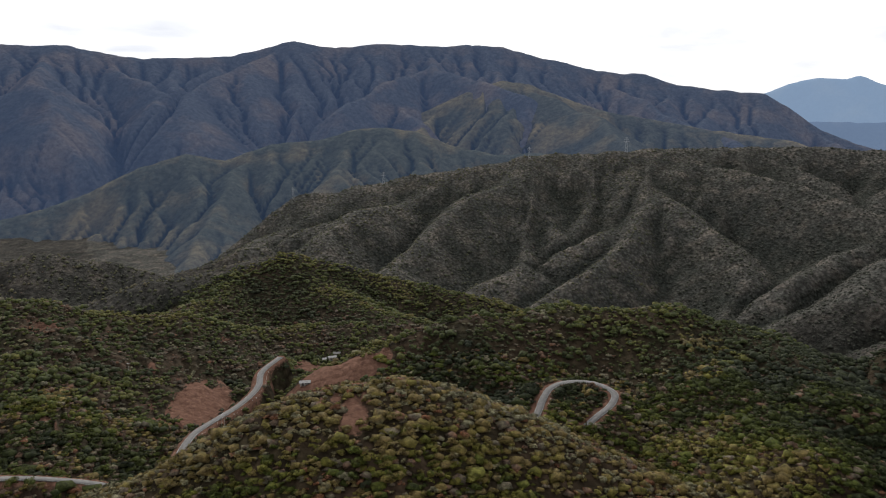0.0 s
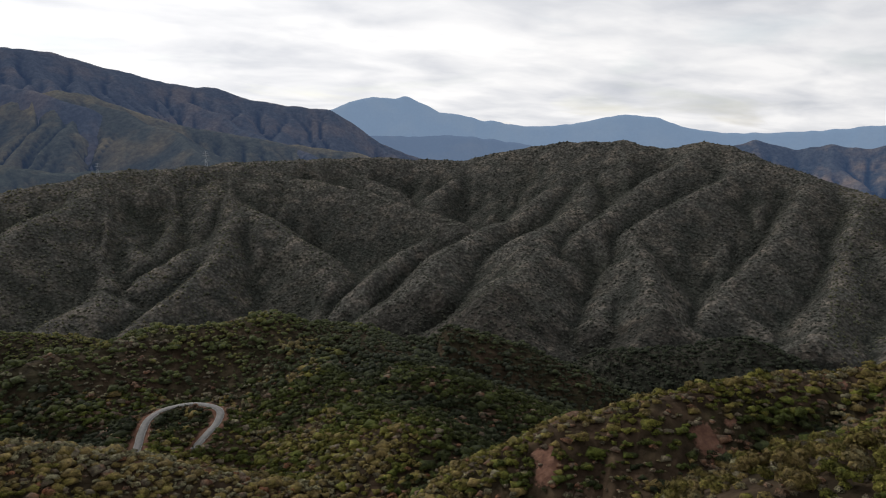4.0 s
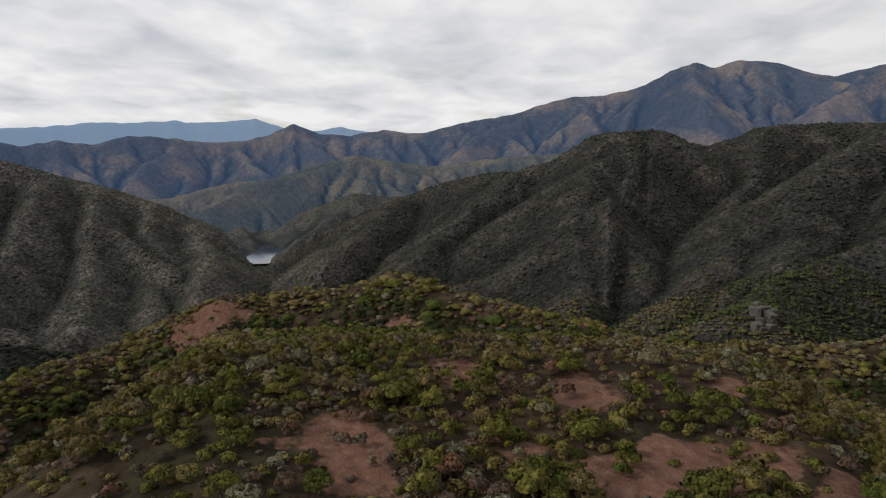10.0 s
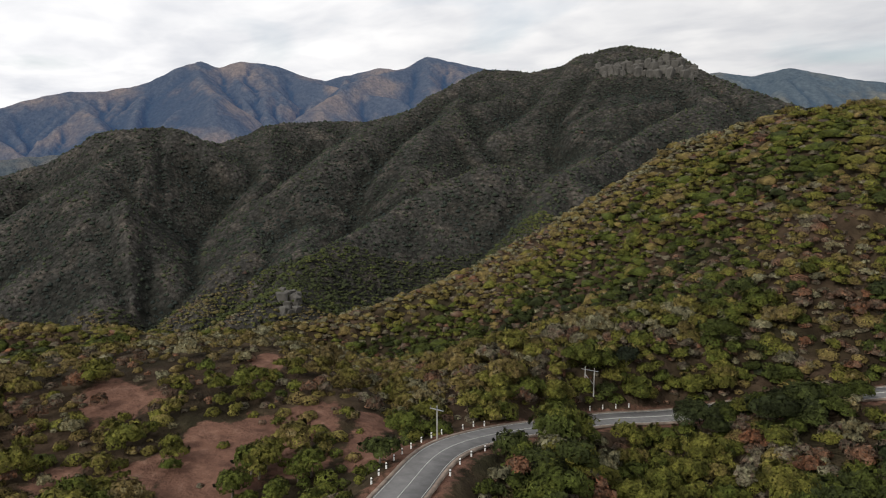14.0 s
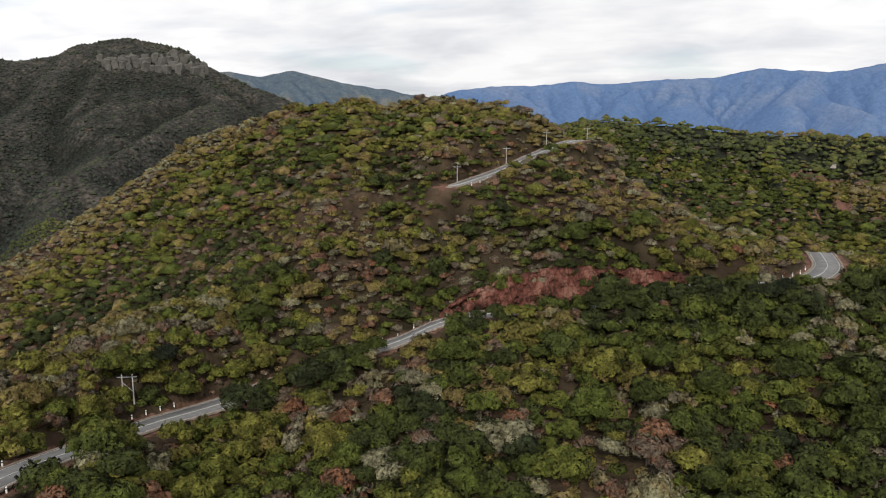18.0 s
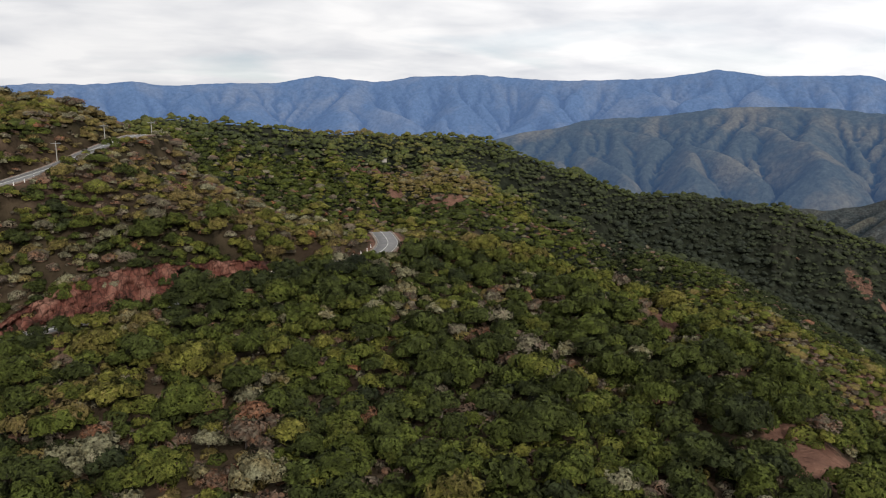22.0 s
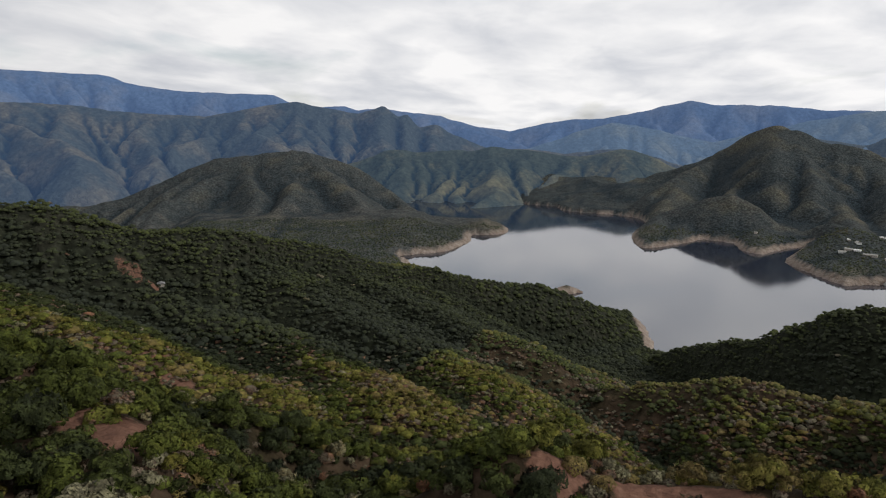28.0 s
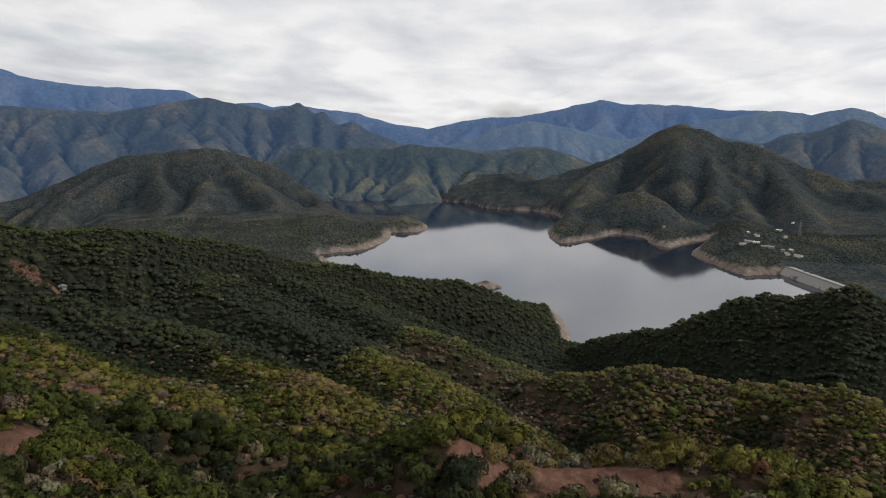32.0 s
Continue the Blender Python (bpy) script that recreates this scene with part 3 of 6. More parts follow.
def spine(points, x, y, side, w):
    """The height of a spur whose back follows the points, falling off to both sides."""
    z = np.full(np.shape(x), -1e9)
    for (x0, y0, z0), (x1, y1, z1) in zip(points[:-1], points[1:]):
        dx, dy = x1 - x0, y1 - y0
        t = np.clip(((x - x0) * dx + (y - y0) * dy) / (dx * dx + dy * dy), 0, 1)
        off = np.hypot(x - x0 - t * dx, y - y0 - t * dy)
        z = np.maximum(z, z0 + t * (z1 - z0) - side * (np.sqrt(off * off + w * w) - w))
    return z


def with_spurs(h, x, y, spurs, k):
    """The land h with spurs laid on it; each reaches as far as its flanks need."""
    for pts, side, w in spurs:
        p = np.array(pts)
        reach = 120 + (p[:, 2].max() - p[:, 2].min()) * 0.7
        m = (x > p[:, 0].min() - reach) & (x < p[:, 0].max() + reach) & (y > p[:, 1].min() - reach) & (y < p[:, 1].max() + reach)
        wob = 26 * fbm(x[m] / 90, y[m] / 90, 3, 77) * min(1.0, w / 10)
        h[m] = smax(h[m], spine(pts, x[m] + wob, y[m] - wob, side, w) + 0.12 * wob, k)
    return h


def side_spurs(c, seed, gap):
    """Spurs that leave a far crest at even steps and wander down towards the viewer."""
    g = np.random.default_rng(seed)
    made, b = [], c["line"][0][0] - 2
    while b < c["line"][-1][0] + 2:
        d, z = np.interp(b, TABLE, c["d"]), np.interp(b, TABLE, c["z"])
        pts, bb, r, zz = [], b, d - 25, z - 22
        lean, steep = g.normal(0, 1.6), g.uniform(0.62, 0.85) * c["front"]
        for k in range(6):
            pts.append((r * math.sin(radians(bb)), r * math.cos(radians(bb)), zz))
            step = g.uniform(120, 210)
            r, zz, bb = r - step, zz - step * steep * g.uniform(0.6, 1.3), bb + np.degrees(step * (0.35 * lean + g.normal(0, 0.35)) / d)
        made.append((pts, g.uniform(0.6, 0.85), 9))
        b += np.degrees(gap * g.uniform(0.6, 1.4) / d)
    return made


def raw_height(b, r):
    h = floor_level(b, r)
    tone = np.interp(b, [-49, 30, 45, 110, 130, 200, 215, 230, 240, 250, 262, 280], [0.5, 0.5, 0.47, 0.47, 0.5, 0.44, 0.39, 0.38, 0.37, 0.38, 0.40, 0.44])
    best = np.full(np.shape(r), -1e9)
    away = np.full(np.shape(r), 300.0)
    # vegetation cover and distance haze, both growing with distance
    cover_haze = np.clip((r - 300) / 1500, 0, 0.6)
    steep = np.interp(b, [-49, 30, 50, 72, 112, 142, 219, 238, 311], [0.62, 0.62, 0.55, 0.26, 0.30, 0.30, 0.30, 0.62, 0.62])
    top = np.interp(b, [-49, 40, 70, 137, 162, 202, 231, 244, 311], [226, 234, 245, 244, 243, 246, 243, 226, 224])
    edge = np.interp(b, [45, 72, 112, 122, 142, 202, 212, 231], [85, 140, 140, 90, 165, 175, 150, 85])
    rise = np.interp(b, [137, 162, 192, 212], [0, 0.09, 0.17, 0.05])
    home = top + rise * np.clip(r - 95, 0, 75) - steep * (np.sqrt(np.maximum(r - edge, 0) ** 2 + 400) - 20)
    h = smax(h, home, 6)
    for n, c in enumerate(CRESTS.values()):
        if c["back"]:
            continue
        z, _ = fall(c, b, r, 7 * n)
        cover_haze = np.where(z > best, c["cover_haze"], cover_haze)
        tone = np.where(z > np.maximum(best, home), c["tone"], tone)
        away = np.where(z > best, np.abs(r - np.interp(b, TABLE, c["d"])), away)
        best = np.maximum(best, z)
        h = smax(h, z, 3 + 0.004 * r)
    x, y = r * np.sin(np.radians(b)), r * np.cos(np.radians(b))
    for key in ("gully_ridge", "mesa_ridge", "forest_ridge", "loop_hill", "pasture_hill", "road_hill", "dam_shore", "dam_mountain", "lake_hill"):
        big = key in ("gully_ridge", "mesa_ridge", "dam_mountain", "lake_hill")
        some = [([place(*p) for p in row[1:]], 0.62 if big else 0.45, 12 if big else 10) for row in SPURS if row[0] == key]
        h = with_spurs(h, x, y, some, 8 if big else 5)
    for key, seed, gap in (("river_foothills", 3, 220), ("dam_mountain", 4, 240), ("mesa_ridge", 5, 210), ("gully_ridge", 6, 150), ("lake_hill", 8, 170)):
        h = with_spurs(h, x, y, side_spurs(CRESTS[key], seed, gap), 8)
    # broken spurs and side gullies on the larger slopes
    warp = 40 * fbm(x / 160, y / 160, 3, 331)
    size = np.clip((r - 330) / 800, 0, 1) * (1 - np.exp(-away / 110))
    h = h + 7 * np.clip((r - 160) / 120, 0, 1) * np.clip((520 - r) / 150, 0, 1) * (1 - np.exp(-away / 45)) * (ridged((x + warp) / 72, (y - warp) / 72, 3, 350) - 0.62)
    h = h + 16 * size * (ridged((x + warp) / 150, (y - warp) / 150, 4, 320) - 0.62)
    h = h + 9 * size * (ridged((x - warp) / 62 + 7, (y + warp) / 62, 3, 340) - 0.55)
    h = h + fbm(x / 45, y / 45, 4, 301) * np.clip(r * 0.016, 1.0, 9)
    # the gorge to the river bend, sloped to fit the camera's sight line
    middle = 75.25 + 0.4 * np.sin(r / 90)
    gorge = np.maximum(290 - 0.184 * r, -100) + 45 * np.maximum(np.abs(b - middle) - np.interp(r, [800, 2100, 2350], [0.9, 0.55, 0.45]), 0) + 0.10 * np.maximum(r - 2330, 0)
    h = np.where((r > 800) & (r < 2900), np.minimum(h, gorge), h)
    return h, cover_haze, away, tone


def drain(h):
    """The order in which a rising flood wets a grid of heights from its edges, and the neighbour that each cell drains to."""
    rows, cols = h.shape
    n = rows * cols
    level = ((h - h.min()) * 4).astype(int).ravel().tolist()
    wet = bytearray(n) + bytearray(b"\x01") * (2 * cols + 2)
    down = [-1] * n
    step = [[] for _ in range(max(level) + 1)]
    for i in sorted(set(range(cols)) | set(range(n - cols, n)) | set(range(0, n, cols)) | set(range(cols - 1, n, cols))):
        wet[i] = 1
        step[level[i]].append(i)
    near = (-1, 1, -cols, cols, -cols - 1, -cols + 1, cols - 1, cols + 1)
    order = []
    for k, shelf in enumerate(step):
        for i in shelf:
            order.append(i)
            for d in near:
                j = i + d
                if not wet[j]:
                    wet[j] = 1
                    down[j] = i
                    step[max(level[j], k)].append(j)
    return order, down


def erode(h, cell, strength, rounds, seed):
    """Carve branching gullies into a grid of heights, as running water does; gives the heights and the catchment of each cell."""
    g = np.random.default_rng(seed)
    shape = h.shape
    rough = 2.2 * fbm(*np.meshgrid(np.arange(shape[1]) / 3.0, np.arange(shape[0]) / 3.0), 3, seed)
    for k in range(rounds):
        order, down = drain(h + rough * cell / 12 + g.uniform(0, 0.12 * cell, shape))
        area = [cell * cell] * h.size
        for i in reversed(order):
            if down[i] >= 0:
                area[down[i]] += area[i]
        pull = (strength * np.minimum(np.sqrt(area), 700.0) / cell).tolist()
        z = h.ravel().tolist()
        for i in order:
            p = down[i]
            if p >= 0 and z[i] > z[p]:
                z[i] = (z[i] + pull[i] * z[p]) / (1 + pull[i])
        h = np.array(z).reshape(shape)
        q = np.pad(h, 1, mode="edge")
        h = 0.72 * h + 0.07 * (q[:-2, 1:-1] + q[2:, 1:-1] + q[1:-1, :-2] + q[1:-1, 2:])
    return h, np.array(area).reshape(shape)


# ---- materials ----
def nodes_of(name, rough=0.9, spec=0.1):
    m = bpy.data.materials.new(name)
    m.use_nodes = True
    p = m.node_tree.nodes["Principled BSDF"]
    p.inputs["Roughness"].default_value, p.inputs["Specular IOR Level"].default_value = rough, spec
    return m, m.node_tree, p


def add_node(nt, kind, **inputs):
    n = nt.nodes.new(kind)
    for k, v in inputs.items():
        n.inputs[k.replace("_", " ")].default_value = v
    return n


def noise_at(nt, scale, detail=4.0, rough=0.55, vec=None):
    if vec is None:
        vec = nt.nodes.new("ShaderNodeTexCoord").outputs["Object"]
    n = add_node(nt, "ShaderNodeTexNoise", Scale=scale, Detail=detail, Roughness=rough)
    nt.links.new(vec, n.inputs["Vector"])
    return n.outputs["Fac"]


def ramp_of(nt, fac, *stops):
    n = nt.nodes.new("ShaderNodeValToRGB")
    e = n.color_ramp.elements
    while len(e) < len(stops):
        e.new(0.5)
    for el, (pos, col) in zip(e, stops):
        el.position = pos
        el.color = (*col, 1) if not isinstance(col, (int, float)) else (col, col, col, 1)
    nt.links.new(fac, n.inputs[0])
    return n.outputs[0]


def mixed(nt, fac, a, b, blend="MIX"):
    n = nt.nodes.new("ShaderNodeMix")
    n.data_type, n.blend_type = "RGBA", blend
    for s, v in ((n.inputs[0], fac), (n.inputs[6], a), (n.inputs[7], b)):
        if isinstance(v, (int, float)):
            s.default_value = v
        elif isinstance(v, tuple):
            s.default_value = (*v, 1)
        else:
            nt.links.new(v, s)
    return n.outputs[2]


def attribute(nt, name):
    n = nt.nodes.new("ShaderNodeAttribute")
    n.attribute_name = name
    return n.outputs["Fac"]


def bumped(nt, p, height, strength, distance):
    n = add_node(nt, "ShaderNodeBump", Strength=strength, Distance=distance)
    nt.links.new(height, n.inputs["Height"])
    nt.links.new(n.outputs[0], p.inputs["Normal"])


def plain(name, colour, rough=0.8, vary=0.25, scale=1.5, metal=0.0):
    m, nt, p = nodes_of(name, rough, 0.3)
    dark = tuple(c * (1 - vary) for c in colour)
    light = tuple(min(1, c * (1 + vary)) for c in colour)
    nt.links.new(ramp_of(nt, noise_at(nt, scale, 6), (0.3, dark), (0.7, light)), p.inputs["Base Color"])
    p.inputs["Metallic"].default_value = metal
    return m


def build_ground_material():
    m, nt, p = nodes_of("forest_ground", 0.95, 0.05)
    voro = add_node(nt, "ShaderNodeTexVoronoi", Scale=0.16, Randomness=1.0)
    nt.links.new(nt.nodes.new("ShaderNodeTexCoord").outputs["Object"], voro.inputs["Vector"])
    crown = voro.outputs["Distance"]
    fine, patch, broad = noise_at(nt, 0.25, 5, 0.65), noise_at(nt, 0.03, 5, 0.6), noise_at(nt, 0.006, 4)
    near = ramp_of(nt, patch, (0.30, (0.045, 0.042, 0.022)), (0.48, (0.075, 0.056, 0.034)), (0.60, (0.10, 0.068, 0.045)), (0.75, (0.14, 0.086, 0.058)))
    dry = ramp_of(nt, patch, (0.28, (0.050, 0.052, 0.045)), (0.50, (0.078, 0.074, 0.066)), (0.68, (0.14, 0.122, 0.102)))
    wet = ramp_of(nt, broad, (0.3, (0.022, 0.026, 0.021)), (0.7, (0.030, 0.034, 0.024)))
    # distance haze put into the ground colour, stronger on farther slopes
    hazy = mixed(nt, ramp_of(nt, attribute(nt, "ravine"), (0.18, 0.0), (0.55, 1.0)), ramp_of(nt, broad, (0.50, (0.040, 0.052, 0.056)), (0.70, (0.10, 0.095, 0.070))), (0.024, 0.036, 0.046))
    cover_haze = attribute(nt, "cover_haze")
    # relief shading put into the colour, along with greener growth in ravines
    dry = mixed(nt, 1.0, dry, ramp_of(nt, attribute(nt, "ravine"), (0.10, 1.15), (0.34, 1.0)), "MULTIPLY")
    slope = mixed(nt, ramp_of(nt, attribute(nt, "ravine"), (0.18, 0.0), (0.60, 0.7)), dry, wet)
    near = mixed(nt, attribute(nt, "lush"), near, (0.026, 0.032, 0.018))
    col = mixed(nt, ramp_of(nt, cover_haze, (0.08, 0.0), (0.30, 1.0)), near, slope)
    col = mixed(nt, ramp_of(nt, cover_haze, (0.45, 0.0), (0.95, 1.0)), col, hazy)
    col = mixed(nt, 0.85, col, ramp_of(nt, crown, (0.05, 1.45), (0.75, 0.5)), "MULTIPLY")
    col = mixed(nt, 0.7, col, ramp_of(nt, fine, (0.3, 0.55), (0.7, 1.5)), "MULTIPLY")
    col = mixed(nt, 1.0, col, ramp_of(nt, cover_haze, (0.36, 0.58), (0.48, 1.0)), "MULTIPLY")
    soil = ramp_of(nt, noise_at(nt, 0.4, 6, 0.7), (0.3, (0.085, 0.046, 0.034)), (0.55, (0.145, 0.078, 0.055)), (0.75, (0.21, 0.13, 0.095)))
    edge = nt.nodes.new("ShaderNodeMath")
    edge.operation = "MULTIPLY_ADD"
    nt.links.new(attribute(nt, "bare"), edge.inputs[0])
    edge.inputs[1].default_value = 1.0
    nt.links.new(noise_at(nt, 0.7, 5, 0.7), edge.inputs[2])
    col = mixed(nt, ramp_of(nt, edge.outputs[0], (0.80, 0.0), (1.05, 1.0)), col, soil)
    shore = ramp_of(nt, noise_at(nt, 0.08, 6, 0.7), (0.3, (0.14, 0.10, 0.08)), (0.7, (0.30, 0.26, 0.22)))
    col = mixed(nt, attribute(nt, "shore"), col, shore)
    nt.links.new(col, p.inputs["Base Color"])
    relief = nt.nodes.new("ShaderNodeMath")
    relief.operation = "MULTIPLY"
    nt.links.new(noise_at(nt, 0.022, 8, 0.62), relief.inputs[0])
    nt.links.new(ramp_of(nt, cover_haze, (0.08, 0.0), (0.35, 1.0)), relief.inputs[1])
    both = nt.nodes.new("ShaderNodeMath")
    both.operation = "MULTIPLY_ADD"
    nt.links.new(relief.outputs[0], both.inputs[0])
    both.inputs[1].default_value = 9.0
    nt.links.new(mixed(nt, 0.5, ramp_of(nt, crown, (0.0, 1.0), (0.8, 0.0)), fine), both.inputs[2])
    bumped(nt, p, both.outputs[0], 0.85, 3.0)
    return m


def build_range_material(name, low, high, tan, haze_glow, relief=45.0):
    m, nt, p = nodes_of(name, 1.0, 0.0)
    broad, fine = noise_at(nt, 0.0035, 6, 0.6), noise_at(nt, 0.05, 6, 0.7)
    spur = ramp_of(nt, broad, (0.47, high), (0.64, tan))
    # backs lightened and ravines darkened: relief shading put into the colour
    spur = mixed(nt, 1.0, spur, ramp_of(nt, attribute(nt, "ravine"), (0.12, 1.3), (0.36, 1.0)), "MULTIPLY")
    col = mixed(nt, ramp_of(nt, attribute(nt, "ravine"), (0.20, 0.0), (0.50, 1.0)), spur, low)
    col = mixed(nt, 0.8 if relief > 10 else 0.15, col, ramp_of(nt, fine, (0.32, 0.55), (0.68, 1.5)), "MULTIPLY")
    nt.links.new(col, p.inputs["Base Color"])
    # the blue haze of distance, put into the emission and the base colours
    p.inputs["Emission Color"].default_value, p.inputs["Emission Strength"].default_value = (*haze_glow, 1), 1.0
    bumped(nt, p, noise_at(nt, 0.012, 9, 0.66), 1.0, relief)
    return m


def build_leaf_material(name, ragged, haze=0.0, tint=(0.066, 0.066, 0.062)):
    m, nt, p = nodes_of(name, 0.8, 0.08)
    hue = attribute(nt, "hue")
    col = ramp_of(nt, hue, (0.0, (0.014, 0.018, 0.010)), (0.22, (0.027, 0.033, 0.010)), (0.40, (0.047, 0.057, 0.011)), (0.55, (0.092, 0.087, 0.018)),
                  (0.68, (0.106, 0.077, 0.030)), (0.80, (0.140, 0.134, 0.080)), (0.90, (0.077, 0.060, 0.044)), (1.0, (0.14, 0.062, 0.032)))
    leaf = noise_at(nt, 3.2, 3, 0.65)
    col = mixed(nt, 0.7, col, ramp_of(nt, noise_at(nt, 0.75, 3, 0.6), (0.3, 0.6), (0.7, 1.5)), "MULTIPLY")
    col = mixed(nt, 0.8, col, ramp_of(nt, leaf, (0.34, 0.45), (0.66, 1.65)), "MULTIPLY")
    col = mixed(nt, 0.75, col, ramp_of(nt, noise_at(nt, 0.33, 3, 0.6), (0.36, 0.45), (0.64, 1.6)), "MULTIPLY")
    # distance haze mixed into the foliage colour
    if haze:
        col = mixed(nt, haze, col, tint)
    nt.links.new(col, p.inputs["Base Color"])
    rounded = nt.nodes.new("ShaderNodeAttribute")
    rounded.attribute_name = "round"
    world_way = nt.nodes.new("ShaderNodeVectorTransform")
    world_way.vector_type, world_way.convert_from, world_way.convert_to = "NORMAL", "OBJECT", "WORLD"
    nt.links.new(rounded.outputs["Vector"], world_way.inputs[0])
    n = add_node(nt, "ShaderNodeBump", Strength=0.8, Distance=0.3)
    nt.links.new(leaf, n.inputs["Height"])
    nt.links.new(world_way.outputs[0], n.inputs["Normal"])
    nt.links.new(n.outputs[0], p.inputs["Normal"])
    if ragged:
        nt.links.new(ramp_of(nt, noise_at(nt, 2.6, 3, 0.7), (0.45, 0.0), (0.47, 1.0)), p.inputs["Alpha"])
    return m


def build_cut_rock():
    m, nt, p = nodes_of("red_cut_rock", 0.92, 0.15)
    crack = add_node(nt, "ShaderNodeTexVoronoi", Scale=0.7, Randomness=1.0)
    crack.feature = "DISTANCE_TO_EDGE"
    tilt = nt.nodes.new("ShaderNodeMapping")
    tilt.inputs["Scale"].default_value, tilt.inputs["Rotation"].default_value = (1, 1, 0.38), (0.12, 0.2, 0)
    nt.links.new(nt.nodes.new("ShaderNodeTexCoord").outputs["Object"], tilt.inputs[0])
    nt.links.new(tilt.outputs[0], crack.inputs["Vector"])
    grain = noise_at(nt, 1.6, 6, 0.7)
    col = ramp_of(nt, noise_at(nt, 0.22, 5, 0.6), (0.36, (0.050, 0.026, 0.021)), (0.5, (0.125, 0.046, 0.032)), (0.66, (0.24, 0.125, 0.092)))
    col = mixed(nt, 0.8, col, ramp_of(nt, grain, (0.3, 0.5), (0.7, 1.5)), "MULTIPLY")
    col = mixed(nt, 0.8, col, ramp_of(nt, crack.outputs["Distance"], (0.0, 0.3), (0.09, 1.0)), "MULTIPLY")
    nt.links.new(col, p.inputs["Base Color"])
    bumped(nt, p, grain, 0.9, 0.5)
    return m


ground_mat, leaf_mat, ragged_mat = build_ground_material(), build_leaf_material("foliage", False), build_leaf_material("leafy_foliage", True)
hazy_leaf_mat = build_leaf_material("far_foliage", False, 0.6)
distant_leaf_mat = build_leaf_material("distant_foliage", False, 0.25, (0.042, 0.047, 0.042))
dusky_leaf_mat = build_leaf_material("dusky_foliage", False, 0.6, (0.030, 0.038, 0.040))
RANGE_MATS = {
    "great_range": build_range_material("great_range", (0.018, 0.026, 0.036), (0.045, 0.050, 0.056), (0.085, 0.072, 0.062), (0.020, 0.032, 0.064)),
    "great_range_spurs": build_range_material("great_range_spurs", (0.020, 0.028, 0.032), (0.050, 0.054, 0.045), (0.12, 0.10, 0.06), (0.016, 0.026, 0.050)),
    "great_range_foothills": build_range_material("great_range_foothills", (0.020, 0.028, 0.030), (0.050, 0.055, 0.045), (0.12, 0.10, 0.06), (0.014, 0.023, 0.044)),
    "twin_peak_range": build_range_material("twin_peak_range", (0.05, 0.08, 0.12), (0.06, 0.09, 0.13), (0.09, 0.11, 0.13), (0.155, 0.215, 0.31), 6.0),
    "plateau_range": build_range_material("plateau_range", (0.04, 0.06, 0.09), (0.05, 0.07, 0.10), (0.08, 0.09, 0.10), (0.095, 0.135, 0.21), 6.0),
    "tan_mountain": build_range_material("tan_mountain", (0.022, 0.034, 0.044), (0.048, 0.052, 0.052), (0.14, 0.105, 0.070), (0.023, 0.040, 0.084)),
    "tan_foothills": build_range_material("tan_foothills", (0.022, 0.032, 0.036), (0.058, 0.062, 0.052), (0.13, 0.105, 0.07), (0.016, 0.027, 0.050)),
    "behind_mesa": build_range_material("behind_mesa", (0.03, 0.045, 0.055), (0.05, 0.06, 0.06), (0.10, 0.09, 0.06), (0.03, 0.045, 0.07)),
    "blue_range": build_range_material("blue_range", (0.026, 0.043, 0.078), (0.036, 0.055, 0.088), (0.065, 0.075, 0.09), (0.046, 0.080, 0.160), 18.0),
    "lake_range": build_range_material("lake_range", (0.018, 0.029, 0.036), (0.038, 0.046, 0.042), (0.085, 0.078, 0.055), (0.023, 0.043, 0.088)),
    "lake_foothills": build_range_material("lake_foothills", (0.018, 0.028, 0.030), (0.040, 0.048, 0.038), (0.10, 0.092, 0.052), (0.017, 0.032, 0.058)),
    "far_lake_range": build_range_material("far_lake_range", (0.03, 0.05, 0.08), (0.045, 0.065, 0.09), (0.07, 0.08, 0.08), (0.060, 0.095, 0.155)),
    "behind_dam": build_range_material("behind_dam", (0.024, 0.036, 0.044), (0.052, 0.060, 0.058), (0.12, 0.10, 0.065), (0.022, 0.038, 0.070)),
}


def build_water_material():
    m, nt, p = nodes_of("reservoir_water", 0.05, 0.5)
    p.inputs["IOR"].default_value = 2.7
    p.inputs["Base Color"].default_value = (0.010, 0.014, 0.030, 1)
    bumped(nt, p, noise_at(nt, 0.12, 4, 0.6), 0.06, 0.6)
    return m


water_mat = build_water_material()
asphalt = plain("worn_asphalt", (0.145, 0.142, 0.14), 0.9, 0.2, 0.7)
paint = plain("road_paint", (0.42, 0.42, 0.39), 0.7, 0.25, 3)
gravel = plain("verge_gravel", (0.19, 0.15, 0.12), 0.95, 0.4, 0.8)
concrete = plain("pale_concrete", (0.31, 0.30, 0.275), 0.85, 0.2, 0.6)
white_paint = plain("white_paint", (0.72, 0.72, 0.70), 0.6, 0.1, 2)
dark_paint = plain("dark_paint", (0.05, 0.05, 0.05), 0.6, 0.2, 2)
steel = plain("grey_steel", (0.35, 0.36, 0.37), 0.5, 0.15, 2, 0.6)
bark = plain("bark", (0.13, 0.11, 0.09), 0.9, 0.35, 3)
red_rock = build_cut_rock()
grey_rock = plain("grey_rock", (0.085, 0.080, 0.070), 0.9, 0.4, 0.08)
tin = plain("tin_roof", (0.22, 0.22, 0.22), 0.7, 0.35, 0.8, 0.2)
plaster = plain("pale_plaster", (0.36, 0.33, 0.29), 0.85, 0.12, 1)


